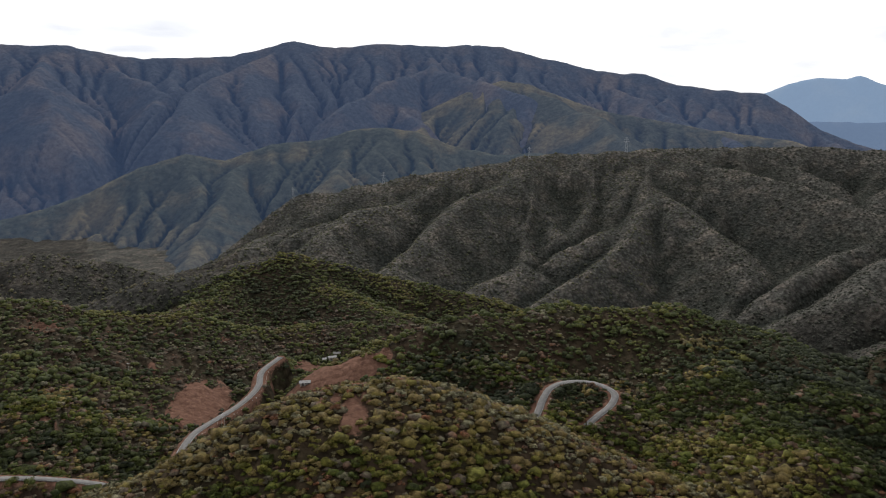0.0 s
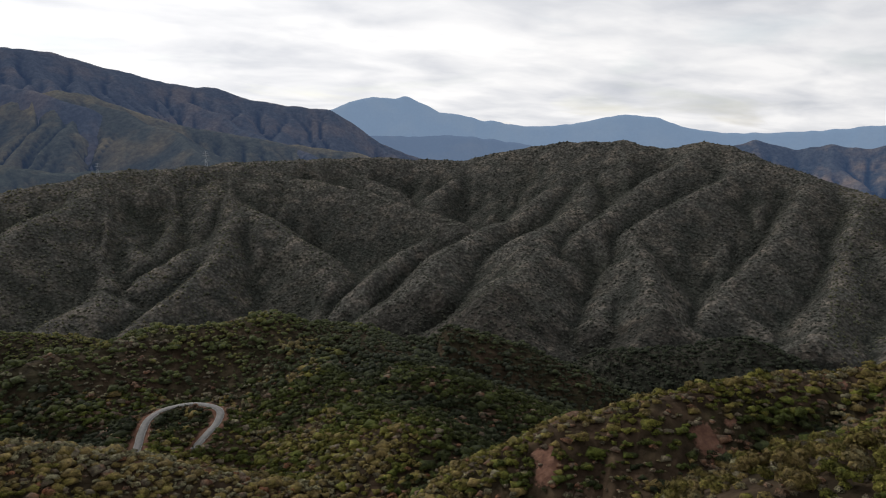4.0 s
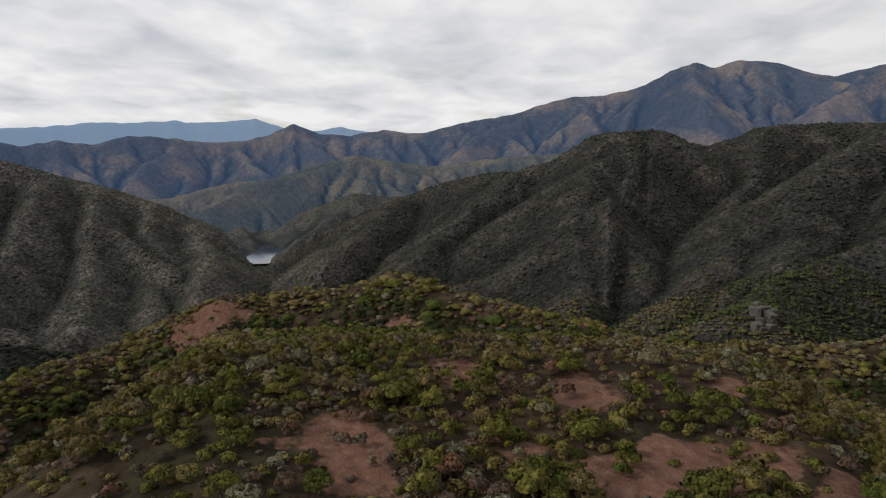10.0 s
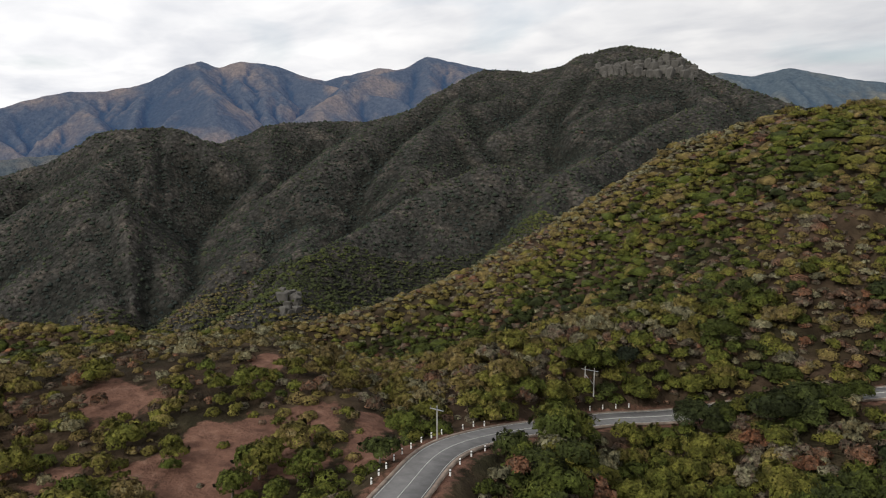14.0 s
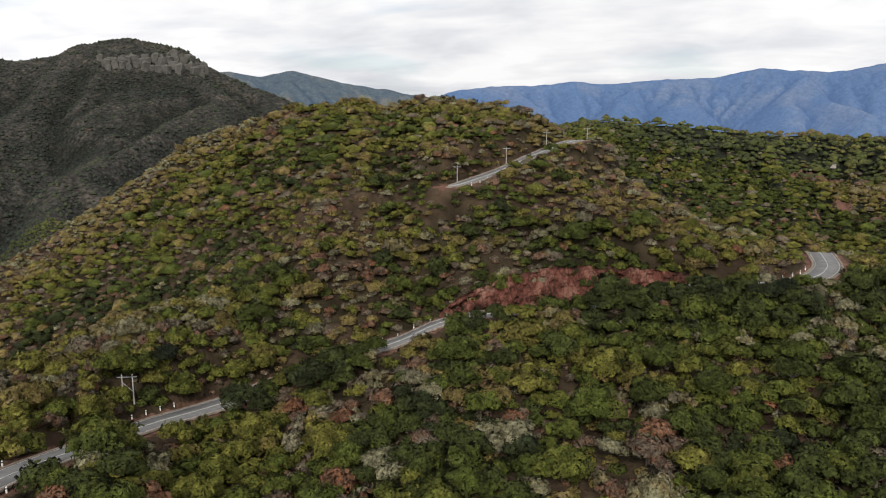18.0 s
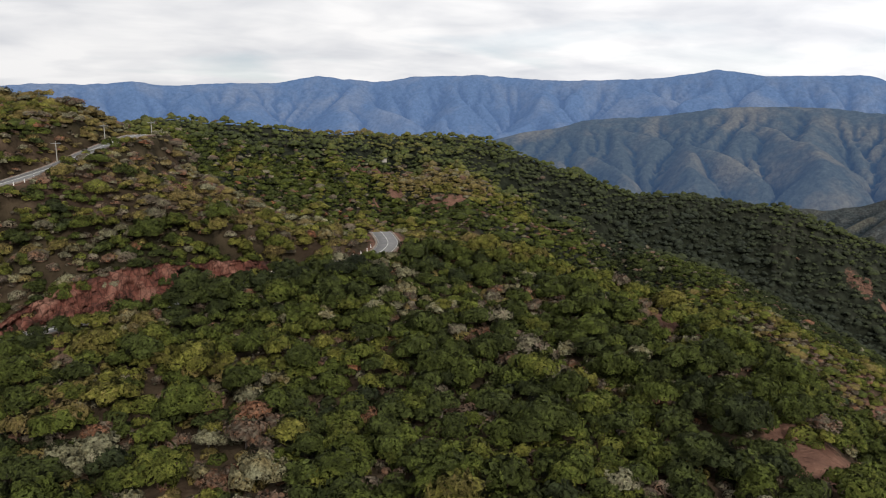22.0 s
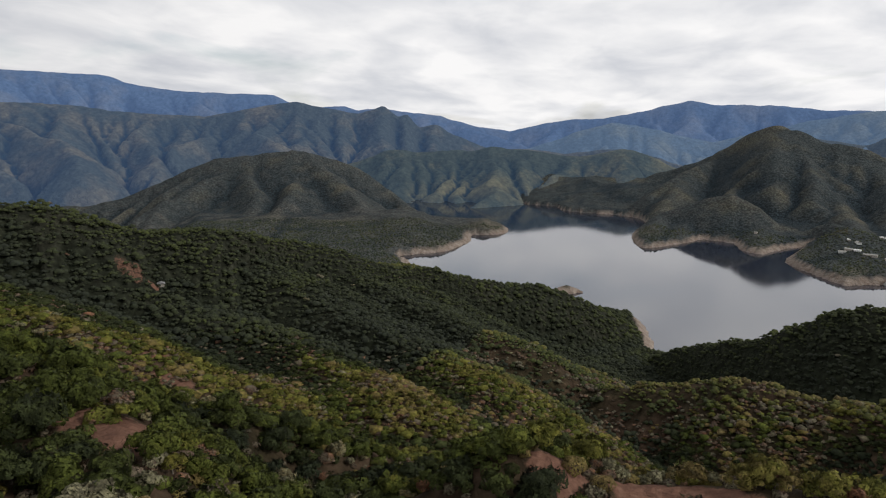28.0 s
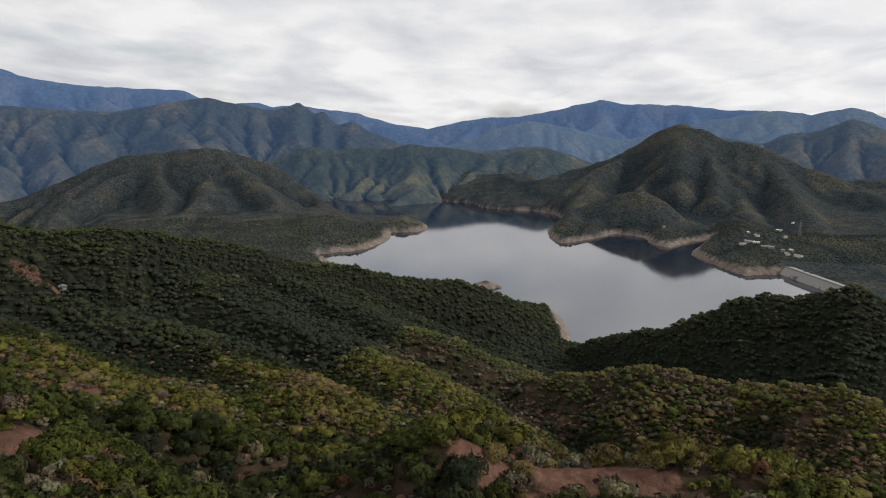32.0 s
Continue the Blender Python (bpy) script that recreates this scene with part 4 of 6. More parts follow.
# ---- building blocks ----
def fill_mesh(name, verts, faces, mat, smooth=False):
    """A mesh from arrays of points and of triangles or quads."""
    me = bpy.data.meshes.new(name)
    faces = np.asarray(faces, np.int32)
    k = faces.shape[1]
    me.vertices.add(len(verts))
    me.vertices.foreach_set("co", np.asarray(verts, np.float32).ravel())
    me.loops.add(faces.size)
    me.loops.foreach_set("vertex_index", faces.ravel())
    me.polygons.add(len(faces))
    me.polygons.foreach_set("loop_start", np.arange(0, faces.size, k, dtype=np.int32))
    me.polygons.foreach_set("loop_total", np.full(len(faces), k, dtype=np.int32))
    me.update(calc_edges=True)
    if smooth:
        me.shade_smooth()
    me.materials.append(mat)
    return me


def put_attribute(me, name, values):
    me.attributes.new(name, "FLOAT", "POINT").data.foreach_set("value", np.asarray(values, np.float32).ravel())


def put_ways(me, ways):
    """The outward ways of rounded foliage, for its shading."""
    me.attributes.new("round", "FLOAT_VECTOR", "POINT").data.foreach_set("vector", np.asarray(ways, np.float32).ravel())


def grid_faces(rows, cols, closed=False):
    w = cols if closed else cols - 1
    i = np.arange((rows - 1) * w)
    r, k = i // w, i % w
    a, b = r * cols + k, r * cols + (k + 1) % cols
    return np.stack([a, b, b + cols, a + cols], 1)


def part(name, bm, mat, parent, label=""):
    me = bpy.data.meshes.new(name)
    bm.to_mesh(me)
    bm.free()
    me.materials.append(mat)
    ob = new(name, me)
    ob.parent = parent
    return tagged(ob, label)


def box(bm, sx, sy, sz, at=(0, 0, 0), turn=0.0, bevel=0.0):
    made = bmesh.ops.create_cube(bm, size=1.0, matrix=Matrix.Translation(at) @ Matrix.Rotation(turn, 4, "Z") @ Matrix.Diagonal((sx, sy, sz, 1)))
    if bevel:
        edges = list({e for v in made["verts"] for e in v.link_edges})
        bmesh.ops.bevel(bm, geom=edges, offset=bevel, segments=1, affect="EDGES")
    return bm


def rod(bm, a, b, r0, r1=None, sides=7):
    """A tapered rod from a to b."""
    a, b = Vector(a), Vector(b)
    turn = (b - a).to_track_quat("Z", "Y").to_matrix().to_4x4()
    bmesh.ops.create_cone(bm, cap_ends=True, segments=sides, radius1=r0, radius2=r1 if r1 is not None else r0, depth=(b - a).length, matrix=Matrix.Translation((a + b) / 2) @ turn)
    return bm


def spline(points, step):
    """Points along a smooth line through the given ones, about step metres apart."""
    p = np.array(points, float)
    p = np.vstack([2 * p[0] - p[1], p, 2 * p[-1] - p[-2]])
    out = []
    for i in range(1, len(p) - 2):
        n = max(2, int(np.linalg.norm(p[i + 1] - p[i]) / step))
        t = np.arange(n)[:, None] / n
        a, b, c, d = p[i - 1], p[i], p[i + 1], p[i + 2]
        out.append(0.5 * (2 * b + (c - a) * t + (2 * a - 5 * b + 4 * c - d) * t**2 + (3 * b - a - 3 * c + d) * t**3))
    return np.vstack(out + [p[-2:-1]])


# ---- the road: bearing, distance, height ----
ROADS = {
    "ridge_road": ((116, 56, 252), (122.2, 74, 249), (125.9, 88, 247), (130.5, 100, 244), (135.5, 111, 241), (140.4, 123, 238), (146, 131, 237), (153, 137, 240), (160.3, 141.5, 243.5), (163.9, 143, 247),
                   (168.7, 144, 249), (176.4, 149, 250), (181.0, 153, 252), (185.5, 158, 254), (189.8, 161, 255), (191.8, 163, 255.6), (193.1, 168, 256.2), (193.6, 176, 256.9), (193.3, 185, 257.4), (192.9, 194, 257.2), (192.6, 206, 252)),
    "upper_road": ((164.6, 186, 272.6), (165.6, 187, 273), (168.9, 199, 276), (171.6, 208, 280), (173.9, 218, 283), (175.1, 228, 284), (176.0, 238, 283), (176.8, 252, 277)),
    "loop_road": ((6.5, 322, 146), (8.0, 349, 149), (8.5, 363, 152), (9.1, 375, 154), (10.3, 383, 155), (12.1, 386, 155), (13.5, 381, 155), (14.4, 373, 154), (14.1, 362, 152), (13.2, 353, 150), (12.2, 345, 147)),
    "valley_road": ((-13.5, 470, 142), (-15.0, 450, 140), (-15.3, 430, 139), (-15.9, 417, 138), (-17.1, 403, 137), (-18.5, 388, 138), (-20.3, 371, 139), (-21.2, 356, 140), (-22.1, 339, 140), (-23.5, 323, 141), (-26, 312, 145), (-29.4, 312, 152), (-32.3, 311, 158), (-36, 312, 163)),
}
ROAD_LINES = {k: spline([place(*p) for p in v], 2.0) for k, v in ROADS.items()}
ROAD_POINTS = np.vstack(list(ROAD_LINES.values()))

# bare red soil: bearing, angle below eye level, half-width in degrees, half-depth in metres, strength
BARE = ((115.1, 23.4, 2.6, 6, 0.8), (120.3, 23.3, 1.8, 5, 0.8), (92.5, 19.5, 1.6, 6, 0.6), (88.0, 17.0, 1.2, 6, 0.55), (79.8, 24.1, 4.4, 8, 0.9), (100.1, 20.2, 2.7, 8, 1), (110.2, 24.5, 4.6, 7, 1), (111.9, 18.6, 1.6, 8, 0.9), (85.2, 16.1, 1.8, 8, 0.7), (70.3, 14.6, 2.4, 14, 1), (68.7, 15.8, 1.6, 9, 0.8), (119.8, 25.2, 2.6, 6, 0.8), (54.2, 22.5, 1.3, 7, 0.9), (41.7, 25.8, 1.3, 7, 0.7), (73.1, 16.1, 1.5, 8, 0.7), (82.0, 25.5, 3, 6, 0.8), (-19.5, 22.0, 3.2, 26, 1), (-9.2, 19.8, 3.6, 16, 1), (-7.4, 23.7, 1.4, 7, 0.7), (-11.6, 20.8, 1.1, 9, 0.8), (-11.5, 19.3, 1.5, 12, 0.7), (-29.9, 14.4, 1.6, 10, 0.5), (265.0, 27.2, 4, 4, 0.9), (272.2, 27.1, 4.5, 4, 0.9), (276.7, 27.0, 3.6, 3, 0.8), (227.0, 21.5, 3, 5, 0.6), (216.4, 14.3, 1.5, 10, 0.8), (219.6, 15.7, 1.5, 6, 0.8), (227.7, 22.9, 2.4, 6, 0.8), (197.4, 5.5, 3, 8, 0.7), (192.5, 3.2, 2.2, 6, 0.7), (232.4, 19.2, 1.8, 8, 0.6), (230.8, 11.9, 0.5, 4, 1), (229.4, 10.8, 1.2, 8, 0.45), (121.8, 25.7, 2, 5, 0.7), (81.4, 24.1, 3, 6, 0.6), (102.5, 20.6, 2, 5, 0.5), (53.9, 22.3, 1.4, 8, 0.6), (100.2, 19.8, 2, 7, 0.7), (80.5, 26.8, 4.0, 8, 0.9), (91.0, 19.0, 3.5, 9, 0.5), (106.5, 26.5, 3.5, 7, 0.85), (95.5, 25.5, 2.0, 5, 0.6))


def eye_level(b):
    return float(np.interp(b, [-33, 50, 138, 171, 216, 258], [300, 295, 288, 287, 284, 282]))


def sight(b, drop):
    """How far off the land lies along a bearing at an angle below eye level."""
    r = np.linspace(66, 2600, 3400)
    h = ground_at(r * math.sin(radians(b)), r * math.cos(radians(b)))
    k = np.where(h > eye_level(b) - r * math.tan(radians(drop)))[0]
    return float(r[k[0]]) if len(k) else 1200.0


def soil_mask(x, y):
    m = np.zeros(np.shape(x))
    wob = 1 + 1.5 * fbm(x / 6, y / 6, 4, 71) + 1.5 * fbm(x / 19, y / 19, 3, 72)
    for b, r, across, along, k in BARE_SPOTS:
        s, c = math.sin(radians(b)), math.cos(radians(b))
        u, v = x * c - y * s, x * s + y * c - r
        q = np.sqrt((u / across) ** 2 + (v / along) ** 2)
        m = np.maximum(m, k * np.clip(1.7 - 1.5 * q * wob, 0, 1))
    return m


def road_distance(x, y):
    """Distance to the nearest road's middle and the road's height there."""
    d, z = np.full(len(x), 1e9), np.zeros(len(x))
    for line in ROAD_LINES.values():
        near = np.where((x > line[:, 0].min() - 30) & (x < line[:, 0].max() + 30) & (y > line[:, 1].min() - 30) & (y < line[:, 1].max() + 30))[0]
        for some in np.array_split(near, max(1, len(near) // 20000)):
            q = (x[some, None] - line[None, :, 0]) ** 2 + (y[some, None] - line[None, :, 1]) ** 2
            k = q.argmin(1)
            dd = np.sqrt(q[np.arange(len(some)), k])
            closer = dd < d[some]
            d[some[closer]], z[some[closer]] = dd[closer], line[k[closer], 2]
    return d, z


# ---- ground: one sheet to the horizon ----
RINGS = np.concatenate([np.linspace(0.2, 60, 6), np.exp(np.linspace(math.log(68), math.log(400), 98)), np.exp(np.linspace(math.log(404.5), math.log(2640), 168)), np.arange(2660, 3300, 24), np.linspace(3400, 4990, 8)])
BEARINGS = np.concatenate([np.arange(-49.0, -36.0, 1.0), np.linspace(-36.0, 296.0, 1500, endpoint=False), np.arange(296.0, 311.0, 1.0)])
bb, rr = np.meshgrid(BEARINGS, RINGS)
gz, gcover_haze, _, gtone = raw_height(bb, rr)
gx, gy = rr * np.sin(np.radians(bb)), rr * np.cos(np.radians(bb))


def sample(grid, u, v):
    """A grid's values between its cells, at columns u and rows v."""
    i, j = np.clip(np.floor(u).astype(int), 0, grid.shape[1] - 2), np.clip(np.floor(v).astype(int), 0, grid.shape[0] - 2)
    u, v = np.clip(u - i, 0, 1), np.clip(v - j, 0, 1)
    return (grid[j, i] * (1 - u) + grid[j, i + 1] * u) * (1 - v) + (grid[j + 1, i] * (1 - u) + grid[j + 1, i + 1] * u) * v


CELL, REACH = 12.0, 3096.0
ex, ey = np.meshgrid(np.arange(-REACH, REACH + 1, CELL), np.arange(-REACH, REACH + 1, CELL))
eh, _, eaway, _ = raw_height(bearing_of(ex, ey), np.hypot(ex, ey))
worn, catch = erode(eh, CELL, 0.10, 4, 900)
loss = np.interp(bearing_of(ex, ey), [70, 82, 155, 165], [1, 0.6, 0.6, 1]) * np.clip(eh - worn, -4, 46) * (0.75 + 0.9 * fbm(ex / 240, ey / 240, 3, 910)) * np.clip((np.hypot(ex, ey) - 340) / 300, 0, 1) * (1 - np.exp(-eaway / 55))
eu, ev = (gx + REACH) / CELL, (gy + REACH) / CELL
inside = (np.abs(gx) < REACH) & (np.abs(gy) < REACH)
gz = gz - np.where(inside, sample(loss, eu, ev), 0)
stream = np.where(inside, sample(np.clip((np.log10(catch) - 3.0) / 1.9, 0, 1), eu, ev), 0)


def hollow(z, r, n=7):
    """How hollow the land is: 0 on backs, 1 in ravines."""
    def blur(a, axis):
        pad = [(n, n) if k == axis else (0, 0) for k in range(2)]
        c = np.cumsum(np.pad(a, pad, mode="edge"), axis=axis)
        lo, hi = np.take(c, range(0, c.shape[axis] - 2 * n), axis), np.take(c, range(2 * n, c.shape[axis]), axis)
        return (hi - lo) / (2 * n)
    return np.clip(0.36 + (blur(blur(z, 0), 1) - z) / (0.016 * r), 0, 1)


gcover_haze = np.where((rr > 790) & ((bb < 222) | (rr > 1400)), np.maximum(gcover_haze, 0.34), gcover_haze)
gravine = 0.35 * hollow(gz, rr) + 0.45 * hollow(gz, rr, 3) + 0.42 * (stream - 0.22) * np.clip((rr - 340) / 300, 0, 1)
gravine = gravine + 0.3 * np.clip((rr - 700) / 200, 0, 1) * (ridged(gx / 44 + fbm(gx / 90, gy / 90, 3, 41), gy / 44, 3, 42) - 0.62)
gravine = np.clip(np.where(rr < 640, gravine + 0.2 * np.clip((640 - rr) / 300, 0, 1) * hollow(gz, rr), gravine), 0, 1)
# the spur that the road's loop rides on
loop = ROAD_LINES["loop_road"]
mid = loop[:, :2].mean(0)
turn = (gx - mid[0]) ** 2 + (gy - mid[1]) ** 2
gz = np.where((rr < 420) & (turn < 44**2), np.maximum(gz, 153.5 - 0.5 * np.maximum(np.sqrt(turn) - 26, 0) - 0.14 * np.maximum(372 - rr, 0)), gz)
rd, rz = road_distance(gx.ravel(), gy.ravel())
bed = np.clip((rd - 3.8) / 8.0, 0, 1).reshape(gz.shape)
bed = bed * bed * (3 - 2 * bed)
# the road hill: the slope falls away below the road, and the cutting opens above it
line = ROAD_LINES["ridge_road"]
lb, lr = bearing_of(line[:, 0], line[:, 1]), np.hypot(line[:, 0], line[:, 1])
keep = lb < 190
below = np.interp(bb, lb[keep], lr[keep]) - rr
lid = np.interp(bb, lb[keep], line[keep, 2]) - 0.3 - 0.03 * below + 14 * np.clip((np.abs(bb - 158) - 18) / 4, 0, 1)
gz = np.where((below > 0) & (below < 75) & (np.abs(bb - 158) < 22), np.minimum(gz, lid), gz)
behind = -below
above = np.interp(bb, lb[keep], line[keep, 2]) - 0.2 + 0.58 * np.maximum(behind - 5, 0) + 5 * np.clip((bb - 163.5) / 4, 0, 1) * np.clip((185 - bb) / 5, 0, 1) * np.clip((behind - 6) / 2.5, 0, 1)
above = above + 14 * np.clip((np.abs(bb - 162) - 17) / 5, 0, 1)
gz = np.where((behind > 0) & (behind < 48) & (np.abs(bb - 162) < 22), np.minimum(gz, above), gz)
cut_run = np.clip((bb - 162.5) / 3, 0, 1) * np.clip((187.5 - bb) / 3, 0, 1) * (below < 0)
bed = np.clip((rd.reshape(gz.shape) - 3.8 - 2.6 * cut_run) / (8.0 - 4 * cut_run), 0, 1)
bed = bed * bed * (3 - 2 * bed)
gz = np.where(rd.reshape(gz.shape) < 20, gz * bed + (rz.reshape(gz.shape) - 0.25) * (1 - bed), gz)
# the shoreline of the reservoir: bearing, distance
LAKE = ((250.6, 1432), (250.5, 1502), (249.5, 1538), (250.0, 1586), (252.7, 1609), (254.1, 1653), (255.5, 1770), (255.5, 1846), (255.8, 1907),
        (257.8, 1896), (258.8, 1972), (257.8, 2103), (255.2, 2183), (252.7, 2244), (250.9, 2473), (250.0, 2665), (249.6, 2771), (250.4, 2926),
        (253.1, 3013), (255.9, 3060), (257.7, 2908), (259.5, 2773), (260.0, 2689), (262.3, 2617), (263.0, 2490), (265.1, 2416), (266.8, 2411),
        (268.9, 2332), (269.5, 2181), (268.4, 1956), (268.7, 1780), (269.4, 1740), (270.9, 1769), (273.5, 1915), (274.1, 1911), (275.8, 1899),
        (276.3, 1792), (277.3, 1744), (278.2, 1746), (279.3, 1828), (280.5, 1891), (281.1, 1940), (280.7, 1866), (279.6, 1714), (279.8, 1626),
        (281.4, 1525), (283.2, 1458), (283.7, 1454), (286.1, 1498), (286.5, 1464), (288.8, 1375), (290.9, 1258), (290.1, 1047), (280.3, 906),
        (273.1, 894), (270.8, 898), (270.7, 938), (270.0, 1032), (269.0, 1077), (267.1, 1098), (266.0, 1109), (265.3, 1152), (262.7, 1190),
        (264.9, 1230), (263.9, 1254), (262.7, 1266), (262.3, 1224), (259.2, 1237), (256.4, 1255), (254.1, 1325), (252.7, 1381))


def shore_distance(x, y):
    """Metres to the shoreline: below zero on the water, above it on land."""
    p = spline([place(*q)[:2] for q in LAKE + LAKE[:1]], 30.0)
    best, wet = np.full(np.shape(x), 1e9), np.zeros(np.shape(x), bool)
    for (x0, y0), (x1, y1) in zip(p[:-1], p[1:]):
        dx, dy = x1 - x0, y1 - y0
        if dx * dx + dy * dy < 1e-6:
            continue
        t = np.clip(((x - x0) * dx + (y - y0) * dy) / (dx * dx + dy * dy), 0, 1)
        best = np.minimum(best, np.hypot(x - x0 - t * dx, y - y0 - t * dy))
        crossing = ((y0 > y) != (y1 > y)) & (x < dx * (y - y0) / (dy if abs(dy) > 1e-9 else 1e-9) + x0)
        wet ^= crossing
    return np.where(wet, -best, best)


gshore = np.full(gz.shape, 1e3)
basin = (bb > 222) & (bb < 297) & (rr > 650) & (rr < 3400)
gshore[basin] = shore_distance(gx[basin], gy[basin]) + 10 * fbm(gx[basin] / 35, gy[basin] / 35, 3, 17)
bank = np.where(gshore < 22, 0.62 * gshore, 13.6 + np.minimum((0.05 + 0.2 * np.clip((rr - 2450) / 200, 0, 1)) * (gshore - 22), 24 + 36 * np.clip((rr - 2450) / 200, 0, 1)) * (0.55 + 0.9 * ridged(gx / 170, gy / 170, 3, 19))) + 2.5 * fbm(gx / 40, gy / 40, 3, 18)
bank = bank - 15 * np.clip(234 - bb, 0, 12)
gz = np.where(basin & (gshore > 0), np.maximum(np.minimum(gz, 8 + 0.8 * gshore), bank), gz)
gz = np.where(basin & (gshore <= 0), np.minimum(gz, -1.0 + 0.3 * gshore), gz)
LOG_RINGS, RING_TURN = np.log(RINGS), np.append(BEARINGS, 311.0)


def ground_at(x, y, grid=None):
    """The ground's height at points."""
    g = gz if grid is None else grid
    b, r = bearing_of(x, y), np.hypot(x, y)
    i = np.interp(b, RING_TURN, np.arange(len(BEARINGS) + 1))
    j = np.interp(np.log(np.maximum(r, 0.2)), LOG_RINGS, np.arange(len(RINGS)))
    i0, j0 = np.floor(i).astype(int), np.clip(np.floor(j).astype(int), 0, len(RINGS) - 2)
    u, v = i - i0, j - j0
    i0, i1 = i0 % len(BEARINGS), (i0 + 1) % len(BEARINGS)
    return (g[j0, i0] * (1 - u) + g[j0, i1] * u) * (1 - v) + (g[j0 + 1, i0] * (1 - u) + g[j0 + 1, i1] * u) * v


BARE_SPOTS = []
for b, drop, half, along, k in BARE:
    r = sight(b, drop)
    BARE_SPOTS.append((b, r, 1.25 * radians(half) * r, 1.5 * along, k))
bare = soil_mask(gx, gy)
bare = np.maximum(bare, 0.75 * np.clip(1.6 - rd.reshape(gz.shape) / 4.2, 0, 1))
shore = np.clip((np.interp(rr, [1600, 2100, 2600], [11.5, 8, 4.5]) + 6 * fbm(gx / 60, gy / 60, 3, 9) - gz) / 2.5, 0, 1) * np.clip((42 - gshore) / 12, 0, 1)
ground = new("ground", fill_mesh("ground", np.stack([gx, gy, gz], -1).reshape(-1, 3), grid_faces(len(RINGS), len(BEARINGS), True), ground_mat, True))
for key, values in (("cover_haze", gcover_haze), ("ravine", gravine), ("bare", bare), ("shore", shore), ("lush", np.clip((0.34 - gtone) / 0.12, 0, 1) * (rr > 330))):
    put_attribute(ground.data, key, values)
tagged(ground, "dry forested mountain land with patches of red soil", "ground", kind="structure")
for n, (key, c) in enumerate(CRESTS.items()):
    if not c["back"]:
        continue
    b0, b1 = c["line"][0][0] - 5, c["line"][-1][0] + 5
    bs, off = np.arange(b0, b1, 0.26), np.concatenate([np.linspace(-60, 60, 7), np.arange(80, 1500, 19)])
    ba, oo = np.meshgrid(bs, off)
    ra = np.interp(ba, TABLE, c["d"]) - oo
    za, _ = fall(c, ba, ra, 7 * n)
    xa, ya = ra * np.sin(np.radians(ba)), ra * np.cos(np.radians(ba))
    cut = np.full(za.shape, 0.3)
    if key not in ("twin_peak_range", "plateau_range"):
        if key != "far_lake_range":
            za = with_spurs(za, xa, ya, side_spurs(c, 40 + n, 330), 8)
        warp = 60 * fbm(xa / 260, ya / 260, 3, 31)
        za = za + 34 * (ridged((xa + warp) / 270, (ya - warp) / 270, 4, 20) - 0.62) * (1 - np.exp(-np.abs(oo) / 200))
        low, area = erode(za, 19.0, 0.17, 3, 950 + n)
        za = za - np.clip(za - low, -5, 95) * (1 - np.exp(-np.maximum(oo, 0) / 90))
        far = np.interp(ba, TABLE, c["d"])
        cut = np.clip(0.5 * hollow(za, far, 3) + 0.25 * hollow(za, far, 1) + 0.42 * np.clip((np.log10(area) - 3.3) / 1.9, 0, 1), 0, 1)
    za = za + fbm(np.radians(ba) * ra / 70, ra / 70, 4, 15) * 12 * np.clip(1.2 - np.exp(-np.abs(oo) / 60), 0.25, 1)
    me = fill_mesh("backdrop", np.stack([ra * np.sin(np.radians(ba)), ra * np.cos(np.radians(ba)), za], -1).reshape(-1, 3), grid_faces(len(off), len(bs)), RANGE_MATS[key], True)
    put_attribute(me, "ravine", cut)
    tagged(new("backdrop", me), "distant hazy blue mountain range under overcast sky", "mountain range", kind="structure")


# ---- water ----
def water_sheet(name, outline, z, label, category):
    me = bpy.data.meshes.new(name)
    me.from_pydata([place(b, r, z) for b, r in outline], [], [tuple(range(len(outline)))])
    me.materials.append(water_mat)
    tagged(new(name, me), label, category, kind="structure")


water_sheet("water", [(b, 560) for b in range(243, 299, 2)] + [(b, 3900) for b in range(297, 241, -2)], 0.0, "calm grey reservoir reflecting the overcast sky", "lake")
water_sheet("water", [(73.5, 2085), (77, 2085), (77, 2420), (73.5, 2420)], -85.0, "narrow bend of pale river below the gorge", "river")


# ---- roads ----
def strip(line, a, b, lift):
    """A band of the road from offset a to offset b beside its middle line."""
    d = np.gradient(line, axis=0)[:, :2]
    d /= np.linalg.norm(d, axis=1)[:, None]
    side = np.stack([d[:, 1], -d[:, 0]], 1)
    cols = [np.column_stack([line[:, :2] + side * o, line[:, 2] + lift - 0.02 * abs(o)]) for o in (a, b)]
    low = [c - (0, 0, 0.3) for c in cols]
    v = np.stack([low[0], cols[0], cols[1], low[1]], 1).reshape(-1, 3)
    return v, grid_faces(len(line), 4)


for key, line in ROAD_LINES.items():
    close = key in ("ridge_road", "upper_road")
    half = 2.7 if close else 2.0
    road = new("road", fill_mesh("road", *strip(line, -half, half, 0.12), asphalt))
    tagged(road, "worn two-lane asphalt mountain road with white edge lines", "road", kind="structure")
    bands = (("edge_line", 0.2 - half, 0.28 - half, paint), ("edge_line", half - 0.28, half - 0.2, paint), ("centre_line", -0.05, 0.05, paint), ("verge", -half - 0.5, -half, gravel), ("verge", half, half + 0.5, gravel))
    for name, a, b, mat in bands if close else bands[:2]:
        ob = new(name, fill_mesh(name, *strip(line, a, b, 0.135 if "line" in name else 0.2), mat))
        ob.parent = road
# ---- trees ----
rng = np.random.default_rng(5)


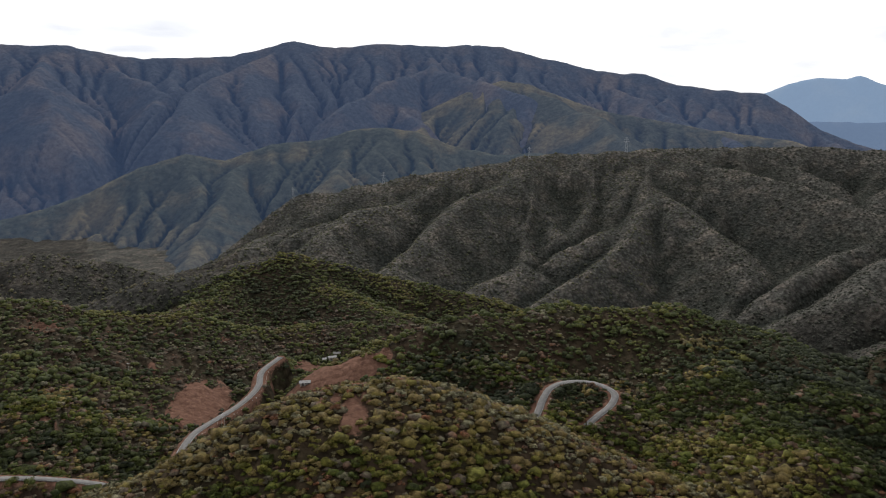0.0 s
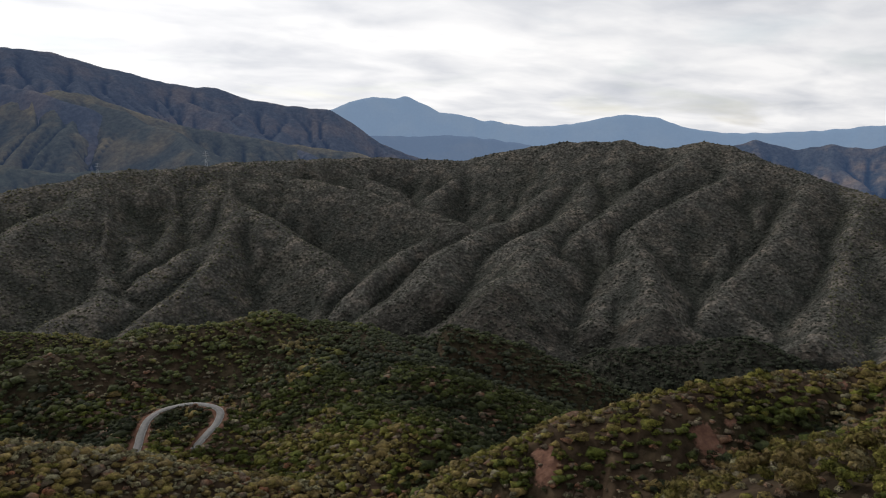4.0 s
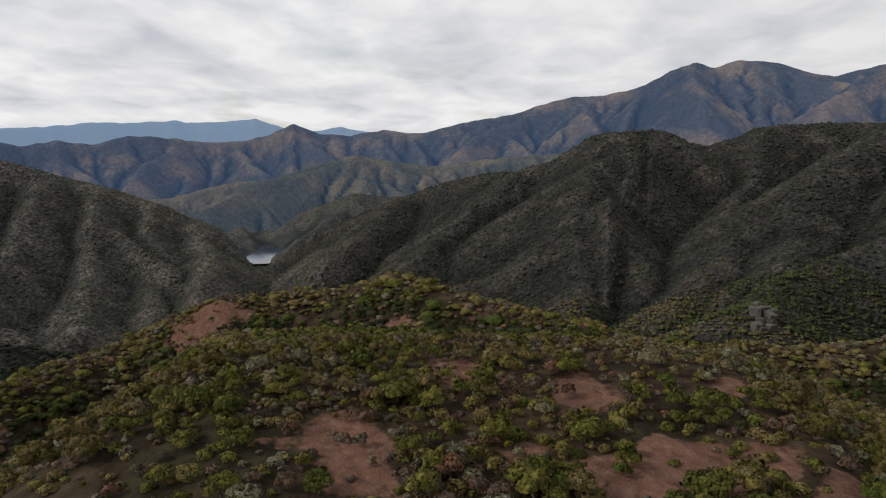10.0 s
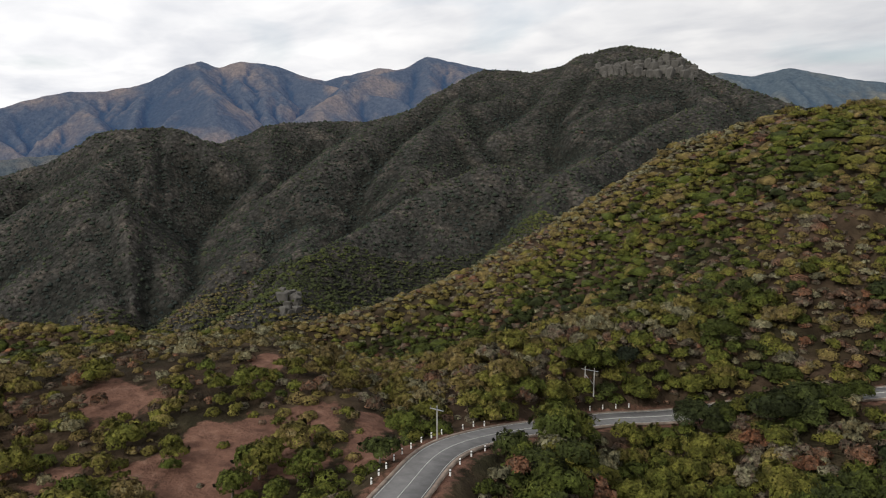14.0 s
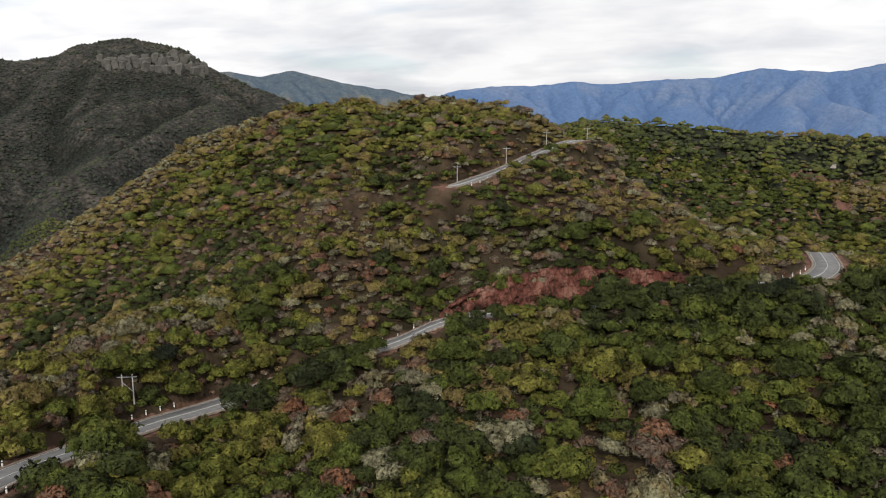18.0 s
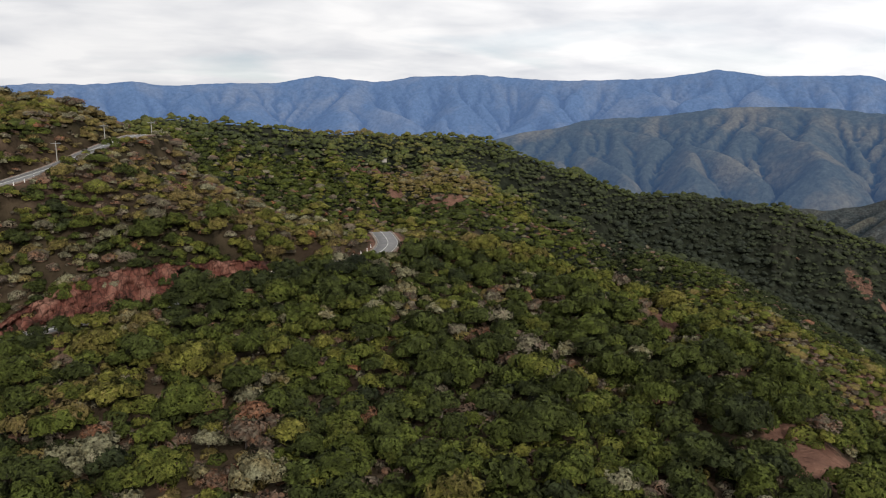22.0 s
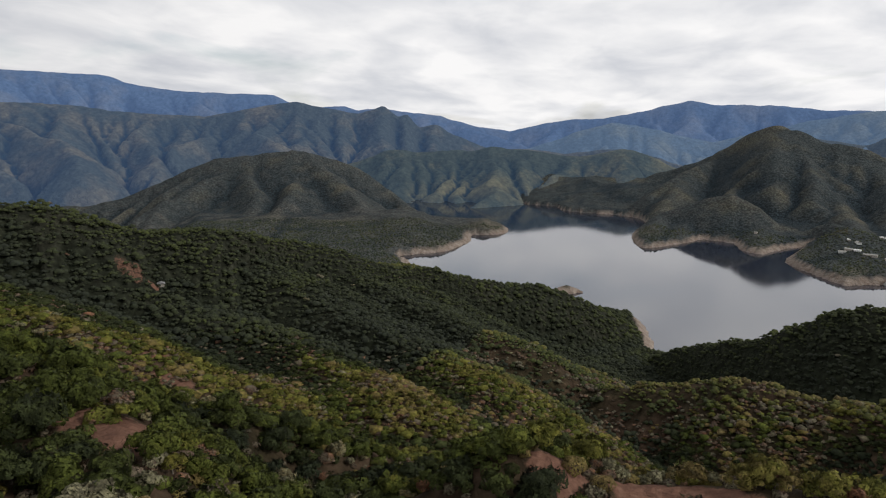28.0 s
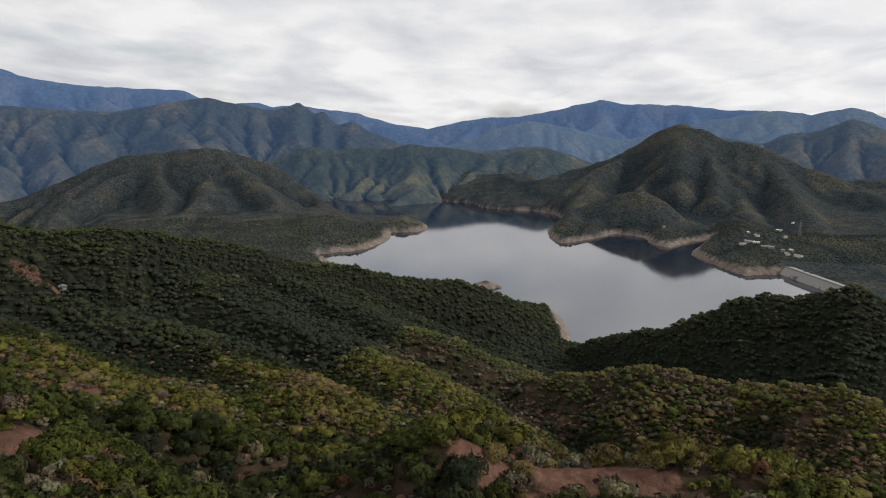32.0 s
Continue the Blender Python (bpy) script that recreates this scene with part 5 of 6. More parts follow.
def lobe(g, centre, rad, n, tall):
    """One rounded clump of foliage: its corners, triangles and outward ways."""
    a = np.arange(n) * 2 * np.pi / n + g.uniform(0, 1.0)
    skirt = np.column_stack([np.cos(a), np.sin(a), np.full(n, -0.42)]) * g.uniform(0.85, 1.15, (n, 1))
    waist = np.column_stack([np.cos(a + 0.5) * 0.82, np.sin(a + 0.5) * 0.82, np.full(n, 0.42)]) * g.uniform(0.82, 1.15, (n, 1))
    v = np.vstack([skirt, waist, [[g.uniform(-0.2, 0.2), g.uniform(-0.2, 0.2), 0.92]]])
    k, m = np.arange(n), (np.arange(n) + 1) % n
    f = np.vstack([np.column_stack([k, m, n + k]), np.column_stack([m, n + m, n + k]), np.column_stack([n + k, n + m, np.full(n, 2 * n)])])
    return v * rad * (1, 1, tall) + centre, f, v


def crown_shape(seed, clumps, sides, leaves=0, size=0.15, tall=0.75):
    """A spreading crown about the origin with radius 1: rounded clumps, the outer ones lower, and leaf tufts on them."""
    g = np.random.default_rng(seed)
    a = np.arange(clumps) * 2.4 + g.uniform(0, 6)
    out = 0.62 * np.sqrt((np.arange(clumps) + 0.3) / clumps) * g.uniform(0.8, 1.15, clumps) if clumps > 1 else np.zeros(1)
    centres = np.column_stack([np.cos(a) * out, np.sin(a) * out, 0.36 - 0.75 * out**2 + g.normal(0, 0.07, clumps)]) if clumps > 1 else np.zeros((1, 3))
    rads = g.uniform(0.36, 0.56, clumps) if clumps > 1 else np.ones(1)
    V, F, N, base = [], [], [], 0
    for c, q in zip(centres, rads):
        v, f, d = lobe(g, c, q, sides, tall)
        V.append(v)
        F.append(f + base)
        N.append(d * (1, 1, 1.1) + (0, 0, 0.25) + 0.5 * c)
        base += len(v)
    if leaves:
        k = g.integers(0, clumps, leaves)
        d = g.normal(0, 1, (leaves, 3))
        d[:, 2] = np.abs(d[:, 2]) * 0.9 - 0.1
        d /= np.linalg.norm(d, axis=1)[:, None]
        c = centres[k] + d * (1, 1, tall) * rads[k][:, None] * g.uniform(0.9, 1.18, (leaves, 1))
        t = np.cross(d, g.normal(0, 1, (leaves, 3)))
        t /= np.linalg.norm(t, axis=1)[:, None]
        s = np.cross(d + g.normal(0, 0.6, (leaves, 3)), t)
        s /= np.linalg.norm(s, axis=1)[:, None]
        w, h = size * g.uniform(0.6, 1.35, (leaves, 1)), size * g.uniform(0.5, 1.1, (leaves, 1))
        V.append(np.stack([c - t * w, c - s * h + d * 0.05, c + t * w, c + s * h * 1.2 - d * 0.04], 1).reshape(-1, 3))
        N.append(np.repeat(d + (0, 0, 0.25) + 0.4 * centres[k] + g.normal(0, 0.36, (leaves, 3)), 4, axis=0))
        i = base + 4 * np.arange(leaves)[:, None]
        F.append(np.vstack([i + (0, 1, 2), i + (0, 2, 3)]))
    N = np.vstack(N)
    return np.vstack(V), np.vstack(F), N / np.linalg.norm(N, axis=1)[:, None]


def cap_shape(seed):
    """A pointed cap for trees at the far end of the land."""
    g = np.random.default_rng(seed)
    v = np.array([(1, 0, -0.5), (0, 1, -0.5), (-1, 0, -0.5), (0, -1, -0.5), (0, 0, 0.75)]) * g.uniform(0.8, 1.2, (5, 1))
    n = v + (0, 0, 0.4)
    return v, np.array([(0, 1, 4), (1, 2, 4), (2, 3, 4), (3, 0, 4)]), n / np.linalg.norm(n, axis=1)[:, None]


def scatter(r0, r1, spacing):
    """Places of trees between two distances: x, y, ground height, bearing, distance."""
    n = int(2 * r1 / spacing) + 2
    i, j = np.meshgrid(np.arange(n), np.arange(n))
    x = -r1 + (i.ravel() + rng.uniform(-0.48, 0.48, n * n)) * spacing
    y = -r1 + (j.ravel() + rng.uniform(-0.48, 0.48, n * n)) * spacing
    r = np.hypot(x, y)
    k = (r >= r0) & (r < r1)
    x, y, r = x[k], y[k], r[k]
    b = bearing_of(x, y)
    z = ground_at(x, y)
    d, _ = road_distance(x, y)
    thin = fbm(x / 30, y / 30, 3, 400) + 0.34 * np.clip(soil_zone(b, r), 0, 1)
    thin = thin - 0.3 * ((b > 122) & (b < 190) & (r < 270)) + 0.42 * ((b > 150) & (b < 184) & (r < 138))
    k = (d > 4.3) & (rng.uniform(0, 1, len(x)) > soil_mask(x, y) * np.where(soil_zone(b, r) > 0.9, 0.96, 1.15)) & (rng.uniform(0, 1, len(x)) > np.clip(thin * 1.2 - 0.05, 0.03, 0.7))
    over = r > np.interp(b, lb[keep], lr[keep])
    k &= ~((d < 7.2) & over & (b > 163) & (b < 187.5) & (r < 185)) & ~((d < 5.2) & (b > 161) & (b < 178) & (r > 170) & (r < 235))
    k &= ~((d < 7.6) & ~over & (b > 120) & (b < 147)) & ~((d < 13) & ~over & (b > 158.5) & (b < 164.8)) & ~((d < 6.8) & (b > 192) & (b < 195.5) & (r < 190))
    k &= (d > 5.4) | (r > 300)
    k &= (b < 296) | (r < 60)
    k &= ~((b > 285.8) & (r > 1290) & (r < 1570))
    k &= ground_at(x, y, gshore) > 20 + 14 * fbm(x / 60, y / 60, 3, 9)
    return x[k], y[k], z[k], b[k], r[k]


def soil_zone(b, r):
    """How dry and open the ground is: the red ridges and the knoll."""
    return np.where((b > 40) & (b < 128) & (r < 360), 1.0, np.where((b < 20) & (r < 320), 0.45, np.where((b > 250) & (r < 130), 0.6, 0.1)))


def hue_of(x, y, b, r):
    """The kind of foliage at each tree, from dark green to straw and rust, with valley shade put in."""
    u = rng.uniform(0, 1, len(x))
    zone = fbm(x / 60, y / 60, 4, 210)
    tone = ground_at(x, y, gtone)
    dry = ((b < 30) & (r < 330)) * 0.03 + ((b > 123) & (b < 179)) * 0.05 + ((b > 128) & (b < 197) & (r > 168) & (r < 330)) * 0.09
    brush = fbm(x / 21, y / 21, 3, 230)
    bloom = fbm(x / 16, y / 16, 3, 240)
    lush = ((b > 175) & (b < 241) & (r < 165)) * 0.01 + ((b > 218) & (b < 264) & (r < 300)) * 0.16
    h = tone + (0.15 + tone) * zone - lush + dry + rng.normal(0, 0.03 + 0.09 * tone, len(x))
    h = h - (0.25 + tone) * 0.9 * (ground_at(x, y, gravine) - 0.36)  # greener in the gullies
    h = np.where(u > 0.996 - 0.011 * (tone > 0.3) - 0.04 * (tone > 0.4) - dry * 0.3, rng.uniform(0.72, 1.0, len(x)), np.clip(h, 0.02, 0.80))
    h = np.where((brush > 0.07 + 0.1 * ((b > 184) & (b < 292) & (r < 260)) + 0.07 * ((b > 112) & (b < 150))) & (tone > 0.3) & (rng.uniform(0, 1, len(x)) < 0.62), np.where((b < 35) & (r < 330), rng.choice([0.62, 0.68, 0.74, 1.0], len(x)), rng.uniform(0.84, 0.96, len(x))), h)
    h = np.where((bloom > 0.13) & (tone > 0.3) & (rng.uniform(0, 1, len(x)) < np.where(r < 185, 0.4, 0.2)), rng.uniform(0.74, 0.83, len(x)), h)
    # valley slopes beyond the near ridge darkened: their shade put into the hue
    valley_shade = np.clip((b - 15) / 14, 0, 1) * (b < 62) * np.clip((r - np.interp(b, [20, 36, 50, 62], [330, 245, 275, 345])) / 40, 0, 1)
    h = h * (1 - 0.7 * valley_shade)
    grassy = (b > 180) & (b < 205) & (r > 360) & (r < 640)
    h = h + 0.24 * np.clip((b - 170) / 4, 0, 1) * np.clip((214 - b) / 12, 0, 1) * (r > 215) * (tone < 0.3)
    h = h + grassy * 0.36 * np.clip(fbm(x / 60, y / 60, 3, 260) * 4 + 0.3, 0, 1)
    h = np.clip(h, 0.02, 1)
    return h


def forest(name, shapes, where, size, high, sink, label, mat=leaf_mat, brush=0.0):
    x, y, z, b, r = where
    n = len(x)
    hue = hue_of(x, y, b, r)
    if brush:
        hue = np.where(rng.uniform(0, 1, n) < brush, rng.uniform(0.86, 0.94, n), np.minimum(hue, 0.66))
    s = size * np.clip(rng.lognormal(-0.08, 0.34, n), 0.4, 2.0) * (1 - 0.22 * (hue > 0.7)) * np.where((soil_zone(b, r) > 0.9) & (r < 230), 0.78, 1.0)
    a = rng.uniform(0, 2 * np.pi, n)
    pick = rng.integers(0, len(shapes), n)
    V, F, H, R, base = [], [], [], [], 0
    for k, (v, f, out) in enumerate(shapes):
        m = np.where(pick == k)[0]
        c, q = np.cos(a[m])[:, None], np.sin(a[m])[:, None]
        sx = s[m][:, None]
        p = np.stack([(v[:, 0] * c - v[:, 1] * q) * sx + x[m][:, None], (v[:, 0] * q + v[:, 1] * c) * sx + y[m][:, None],
                      v[:, 2] * sx * high + z[m][:, None] + (s[m] * sink)[:, None]], -1)
        V.append(p.reshape(-1, 3))
        R.append(np.stack([out[:, 0] * c - out[:, 1] * q, out[:, 0] * q + out[:, 1] * c, out[:, 2] + 0 * c], -1).reshape(-1, 3))
        F.append((f[None] + (base + len(v) * np.arange(len(m)))[:, None, None]).reshape(-1, 3))
        H.append(np.clip(hue[m][:, None] + rng.normal(0, 0.035, (len(m), len(v))), 0, 1).ravel())
        base += len(v) * len(m)
    me = fill_mesh(name, np.vstack(V), np.vstack(F), mat)
    put_attribute(me, "hue", np.concatenate(H))
    put_ways(me, np.vstack(R))
    return tagged(new(name, me), label, "forest", kind="stuff")


NEAR = [crown_shape(11 + k, 6, 4, 60, 0.19) for k in range(9)]
MIDDLE = [crown_shape(31 + k, 3, 4, 4, 0.36) for k in range(9)]
FAR = [crown_shape(51 + k, 1, 4) for k in range(9)]
PAIRS = [crown_shape(81 + k, 2, 3) for k in range(9)]
SCRUB = [crown_shape(61 + k, 1, 3) for k in range(7)]
CAPS = [cap_shape(71 + k) for k in range(5)]
near_places = scatter(62, 172, 3.0)
standing = near_places[4] > 84
order = np.where(standing)[0][np.argsort(near_places[4][standing])][:300]
rest = np.setdiff1d(np.arange(len(near_places[0])), order)
forest("forest", NEAR, [a[rest] for a in near_places], 2.25, 1.0, 0.62, "dense low dry-season trees, green to straw coloured", ragged_mat)
forest("undergrowth", FAR, scatter(62, 215, 2.35), 1.65, 0.8, 0.28, "low scrub and dry brush between the trees", ragged_mat, 0.42)
forest("forest", MIDDLE, scatter(4, 62, 4.0), 2.2, 0.9, 0.5, "low dry-season trees below the knoll", ragged_mat)
# fitted to the camera's view: clumped crowns in sight, plain or fewer behind ridges
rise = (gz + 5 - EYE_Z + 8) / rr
seen_from_eye = (rise >= np.maximum.accumulate(rise, axis=0) - 0.012).astype(float)


def in_view(places):
    return ground_at(places[0], places[1], seen_from_eye) > 0.2


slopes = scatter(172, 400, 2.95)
front = in_view(slopes)
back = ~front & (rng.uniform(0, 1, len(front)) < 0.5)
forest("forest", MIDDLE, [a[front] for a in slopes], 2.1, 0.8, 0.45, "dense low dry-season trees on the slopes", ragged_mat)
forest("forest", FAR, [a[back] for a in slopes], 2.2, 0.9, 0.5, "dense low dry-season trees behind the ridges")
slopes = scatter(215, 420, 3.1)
forest("undergrowth", SCRUB, [a[in_view(slopes)] for a in slopes], 2.5, 0.6, 0.2, "scrub between the trees on the slopes", leaf_mat, 0.35)
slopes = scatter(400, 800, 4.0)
front = in_view(slopes)
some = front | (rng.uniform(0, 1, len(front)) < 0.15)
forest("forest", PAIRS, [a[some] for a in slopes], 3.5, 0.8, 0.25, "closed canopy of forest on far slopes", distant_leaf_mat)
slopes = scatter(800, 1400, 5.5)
front = in_view(slopes) & (slopes[3] > 222)
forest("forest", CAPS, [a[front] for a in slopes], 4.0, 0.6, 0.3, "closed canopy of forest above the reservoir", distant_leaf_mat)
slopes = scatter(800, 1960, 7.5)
front = in_view(slopes) & (slopes[2] > -60) & ((slopes[3] < 222) | (slopes[4] > 1400))
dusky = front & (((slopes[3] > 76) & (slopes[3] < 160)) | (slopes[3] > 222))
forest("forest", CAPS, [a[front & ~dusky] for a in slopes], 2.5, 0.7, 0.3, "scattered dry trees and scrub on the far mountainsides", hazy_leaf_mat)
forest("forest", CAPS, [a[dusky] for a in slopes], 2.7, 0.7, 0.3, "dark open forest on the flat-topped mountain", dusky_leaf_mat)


def tree_kind(seed, hue):
    """One tree: a trunk with limbs and a crown of leaf tufts."""
    g = np.random.default_rng(seed)
    tree = new("tree")
    bm = bmesh.new()
    rod(bm, (0, 0, -0.6), (g.uniform(-0.2, 0.2), g.uniform(-0.2, 0.2), 1.5), 0.16, 0.11)
    for k in range(4):
        a = k * 1.6 + g.uniform(0, 0.6)
        rod(bm, (0, 0, 1.2), (math.cos(a) * 1.1, math.sin(a) * 1.1, 2.1 + g.uniform(-0.2, 0.4)), 0.08, 0.03, 5)
    part("trunk", bm, bark, tree)
    v, f, out = crown_shape(seed, 7, 6, 150, 0.12)
    me = fill_mesh("crown", v * 2.35 + (0, 0, 1.6), f, ragged_mat)
    put_ways(me, out)
    put_attribute(me, "hue", np.clip(hue + g.normal(0, 0.03, len(v)), 0, 1))
    new("crown", me).parent = tree
    return tree


KINDS = ((0.10, "dark green low tree with a rounded crown"), (0.26, "green low tree with a spreading crown"), (0.42, "fresh green tree with a broad crown"), (0.55, "yellow-green dry forest tree"),
         (0.68, "olive brown half-dry tree"), (0.80, "pale grey-green flowering tree"), (0.92, "brown leafless-looking dry tree"), (0.97, "rust coloured dry tree"))
bx, by, bz, bbr, brr = (a[order] for a in near_places)
bh = hue_of(bx, by, bbr, brr)
first = {}
for x, y, z, h in zip(bx, by, bz, bh):
    k = int(np.argmin([abs(h - q[0]) for q in KINDS]))
    m = pose(x, y, z, 0, 0, rng.uniform(0, 360)) @ Matrix.Scale(rng.uniform(0.75, 1.35), 4)
    if k not in first:
        first[k] = tagged(tree_kind(90 + k, KINDS[k][0]), KINDS[k][1], "tree", "trees of the dry forest")
        first[k].matrix_basis = m
    else:
        ob = copy_thing(first[k], m)
        ob.matrix_basis = m
# ---- roadside things ----
def on_ground(b, r):
    x, y, _ = place(b, r)
    return Vector((x, y, float(ground_at(np.array([x]), np.array([y]))[0])))


def large_tree(b, drop, size, hue, label, r=None):
    """A tall tree standing above its neighbours: trunk, limbs and a many-lobed crown."""
    tree = new("tree")
    g = np.random.default_rng(int(b * 10))
    bm = bmesh.new()
    rod(bm, (0, 0, -0.8), (0.1, 0.1, size * 0.9), 0.09 * size, 0.06 * size)
    for k in range(5):
        a = k * 1.26 + g.uniform(0, 0.5)
        rod(bm, (0, 0, size * 0.7), (math.cos(a) * size * 0.6, math.sin(a) * size * 0.6, size * g.uniform(1.0, 1.3)), 0.05 * size, 0.02 * size, 5)
    part("trunk", bm, bark, tree)
    v, f, out = crown_shape(int(b * 10) + 1, 9, 7, 380, 0.085, 0.85)
    me = fill_mesh("crown", v * size + (0, 0, size * 0.95), f, ragged_mat)
    put_ways(me, out)
    put_attribute(me, "hue", np.clip(hue + g.normal(0, 0.03, len(v)), 0, 1))
    new("crown", me).parent = tree
    tree.matrix_basis = pose(*on_ground(b, r or sight(b, drop)))
    tagged(tree, label, "tree", "large trees of the slopes")


for b, drop, size, hue in ((147.0, 22.6, 4.0, 0.16), (148.6, 22.9, 2.8, 0.2), (141.6, 18.3, 2.6, 0.0), (189.5, 13.0, 3.2, 0.1), (186.8, 13.2, 2.9, 0.12), (191.0, 12.2, 3.0, 0.06),
                           (178.0, 19.5, 3.2, 0.3), (181.5, 22.0, 3.4, 0.32), (186.5, 20.5, 3.3, 0.34), (192.0, 18.5, 3.1, 0.3), (197.5, 21.0, 3.3, 0.33), (203.0, 19.0, 3.0, 0.28), (209.0, 22.0, 3.2, 0.3), (216.0, 20.0, 2.9, 0.26)):
    large_tree(b, drop, size, hue, "tall dark green tree with a dense rounded crown" if hue < 0.2 else "broad green tree with a layered crown")

for b in np.concatenate([np.arange(149.2, 158.5, 1.3), np.arange(165.6, 190.0, 1.45)]):
    big = 0.8 if b < 161 else 0.0
    large_tree(b, 0, rng.uniform(1.7, 2.4) + big, rng.uniform(0.15, 0.55), "broad green tree on the slope below the road", float(np.interp(b, lb[keep], lr[keep])) - 5.3 + 0.6 * big - rng.uniform(0, 1.6))


def guard_post():
    post = new("guard_post")
    bm = bmesh.new()
    rod(bm, (0, 0, -0.2), (0, 0, 0.80), 0.12, 0.11, 8)
    part("shaft", bm, white_paint, post)
    bm = bmesh.new()
    rod(bm, (0, 0, 0.52), (0, 0, 0.66), 0.125, 0.125, 8)
    part("band", bm, dark_paint, post, "dark reflective band")
    return tagged(post, "short white concrete guard post beside the road", "post", "guard posts along the road")


POST_ROWS = (("ridge_road", 0.10, 0.2, 3.6, 4.6), ("ridge_road", 0.08, 0.2, -4.6, 2.6), ("ridge_road", 0.25, 0.33, -4.6, 2.6), ("ridge_road", 0.46, 0.55, -3.9, 3.5), ("ridge_road", 0.76, 0.87, -3.9, 4.0),
             ("upper_road", 0.05, 0.35, 3.9, 3.0), ("loop_road", 0.3, 0.62, 3.9, 4.5), ("valley_road", 0.1, 0.72, -3.9, 4.0))
first_post = None
for key, a, b, off, gap in POST_ROWS:
    line = ROAD_LINES[key]
    run = np.concatenate([[0], np.cumsum(np.linalg.norm(np.diff(line, axis=0), axis=1))])
    for s in np.arange(a * run[-1], b * run[-1], gap):
        p = np.array([np.interp(s, run, line[:, k]) for k in range(3)])
        q = np.array([np.interp(s + 0.5, run, line[:, k]) for k in range(3)])
        d = (q - p)[:2] / np.linalg.norm((q - p)[:2])
        x, y = p[0] + d[1] * off, p[1] - d[0] * off
        m = pose(x, y, float(ground_at(np.array([x]), np.array([y]))[0]))
        if first_post is None:
            first_post = guard_post()
            first_post.matrix_basis = m
        else:
            copy_thing(first_post, m)


def utility_pole(b, r, height, turn, twin=False):
    pole = new("utility_pole")
    for dx in ((-0.9, 0.9) if twin else (0.0,)):
        bm = bmesh.new()
        rod(bm, (dx, 0, -0.8), (dx, 0, height), 0.14, 0.09, 8)
        part("pole", bm, concrete, pole)
    arm = part("crossarm", box(bmesh.new(), 3.4 if twin else 2.2, 0.1, 0.11, (0, 0.12, height - 0.5)), steel, pole)
    for dx in (-1.0, 0.0, 1.0):
        bm = bmesh.new()
        rod(bm, (dx, 0.16, height - 0.42), (dx, 0.16, height - 0.1), 0.07, 0.04, 6)
        part("insulator", bm, dark_paint, arm)
    if twin:
        bm = bmesh.new()
        rod(bm, (-0.9, 0.1, height - 3.2), (0.9, 0.1, height - 1.4), 0.06, 0.06, 5)
        part("brace", bm, steel, pole)
    p = on_ground(b, r)
    pole.matrix_basis = pose(*p, 0, 0, turn)
    return tagged(pole, "pale concrete twin utility pole with a crossarm" if twin else "pale concrete utility pole beside the road", "utility pole", "utility poles")


utility_pole(125.4, sight(125.4, 24.9), 5.4, 20)
utility_pole(138.6, sight(138.6, 20.3), 4.8, 20, True)
utility_pole(165.4, 190, 5, 0)
utility_pole(169.4, 206, 5.0, 10)
utility_pole(172.6, 217, 5.0, 10)
utility_pole(175.8, 236, 5.0, 10)
utility_pole(-15.0, 424, 9.0, 0)
utility_pole(-18.3, 380, 9.0, 0, True)
utility_pole(-25.0, 470, 9.0, 0)


def pylon(b, r, height):
    """A lattice transmission tower."""
    tower = new("transmission_tower")
    w = height * 0.09
    legs = [(sx * w, sy * w) for sx, sy in ((-1, -1), (1, -1), (1, 1), (-1, 1))]
    tip = [(x * 0.16, y * 0.16) for x, y in legs]
    for (x, y), (u, v) in zip(legs, tip):
        bm = bmesh.new()
        rod(bm, (x, y, -2), (u, v, height), 0.4, 0.28, 4)
        part("leg", bm, steel, tower)
    for k in range(5):
        t0, t1 = k / 5, (k + 1) / 5
        bm = bmesh.new()
        for i in range(4):
            (x0, y0), (x1, y1) = legs[i], legs[(i + 1) % 4]
            f0, f1 = 1 - 0.84 * t0, 1 - 0.84 * t1
            rod(bm, (x0 * f0, y0 * f0, height * t0), (x1 * f1, y1 * f1, height * t1), 0.18, 0.18, 3)
        part("bracing", bm, steel, tower)
    for k, (z, s) in enumerate(((0.72, 0.2), (0.84, 0.16), (0.95, 0.12))):
        part("crossarm", box(bmesh.new(), 2 * s * height, 0.5, 0.5, (0, 0, z * height)), steel, tower)
    p = on_ground(b, r)
    tower.matrix_basis = pose(*p, 0, 0, -b)
    tagged(tower, "grey steel lattice transmission tower on the ridge", "transmission tower", "transmission towers")


for b, r, h in ((14.4, 1775, 38), (6.9, 1690, 28), (-4.8, 1640, 28), (-12.0, 1640, 30), (-28.4, 2000, 36), (-8.9, 1720, 24), (286.9, 1880, 34)):
    pylon(b, r, h)


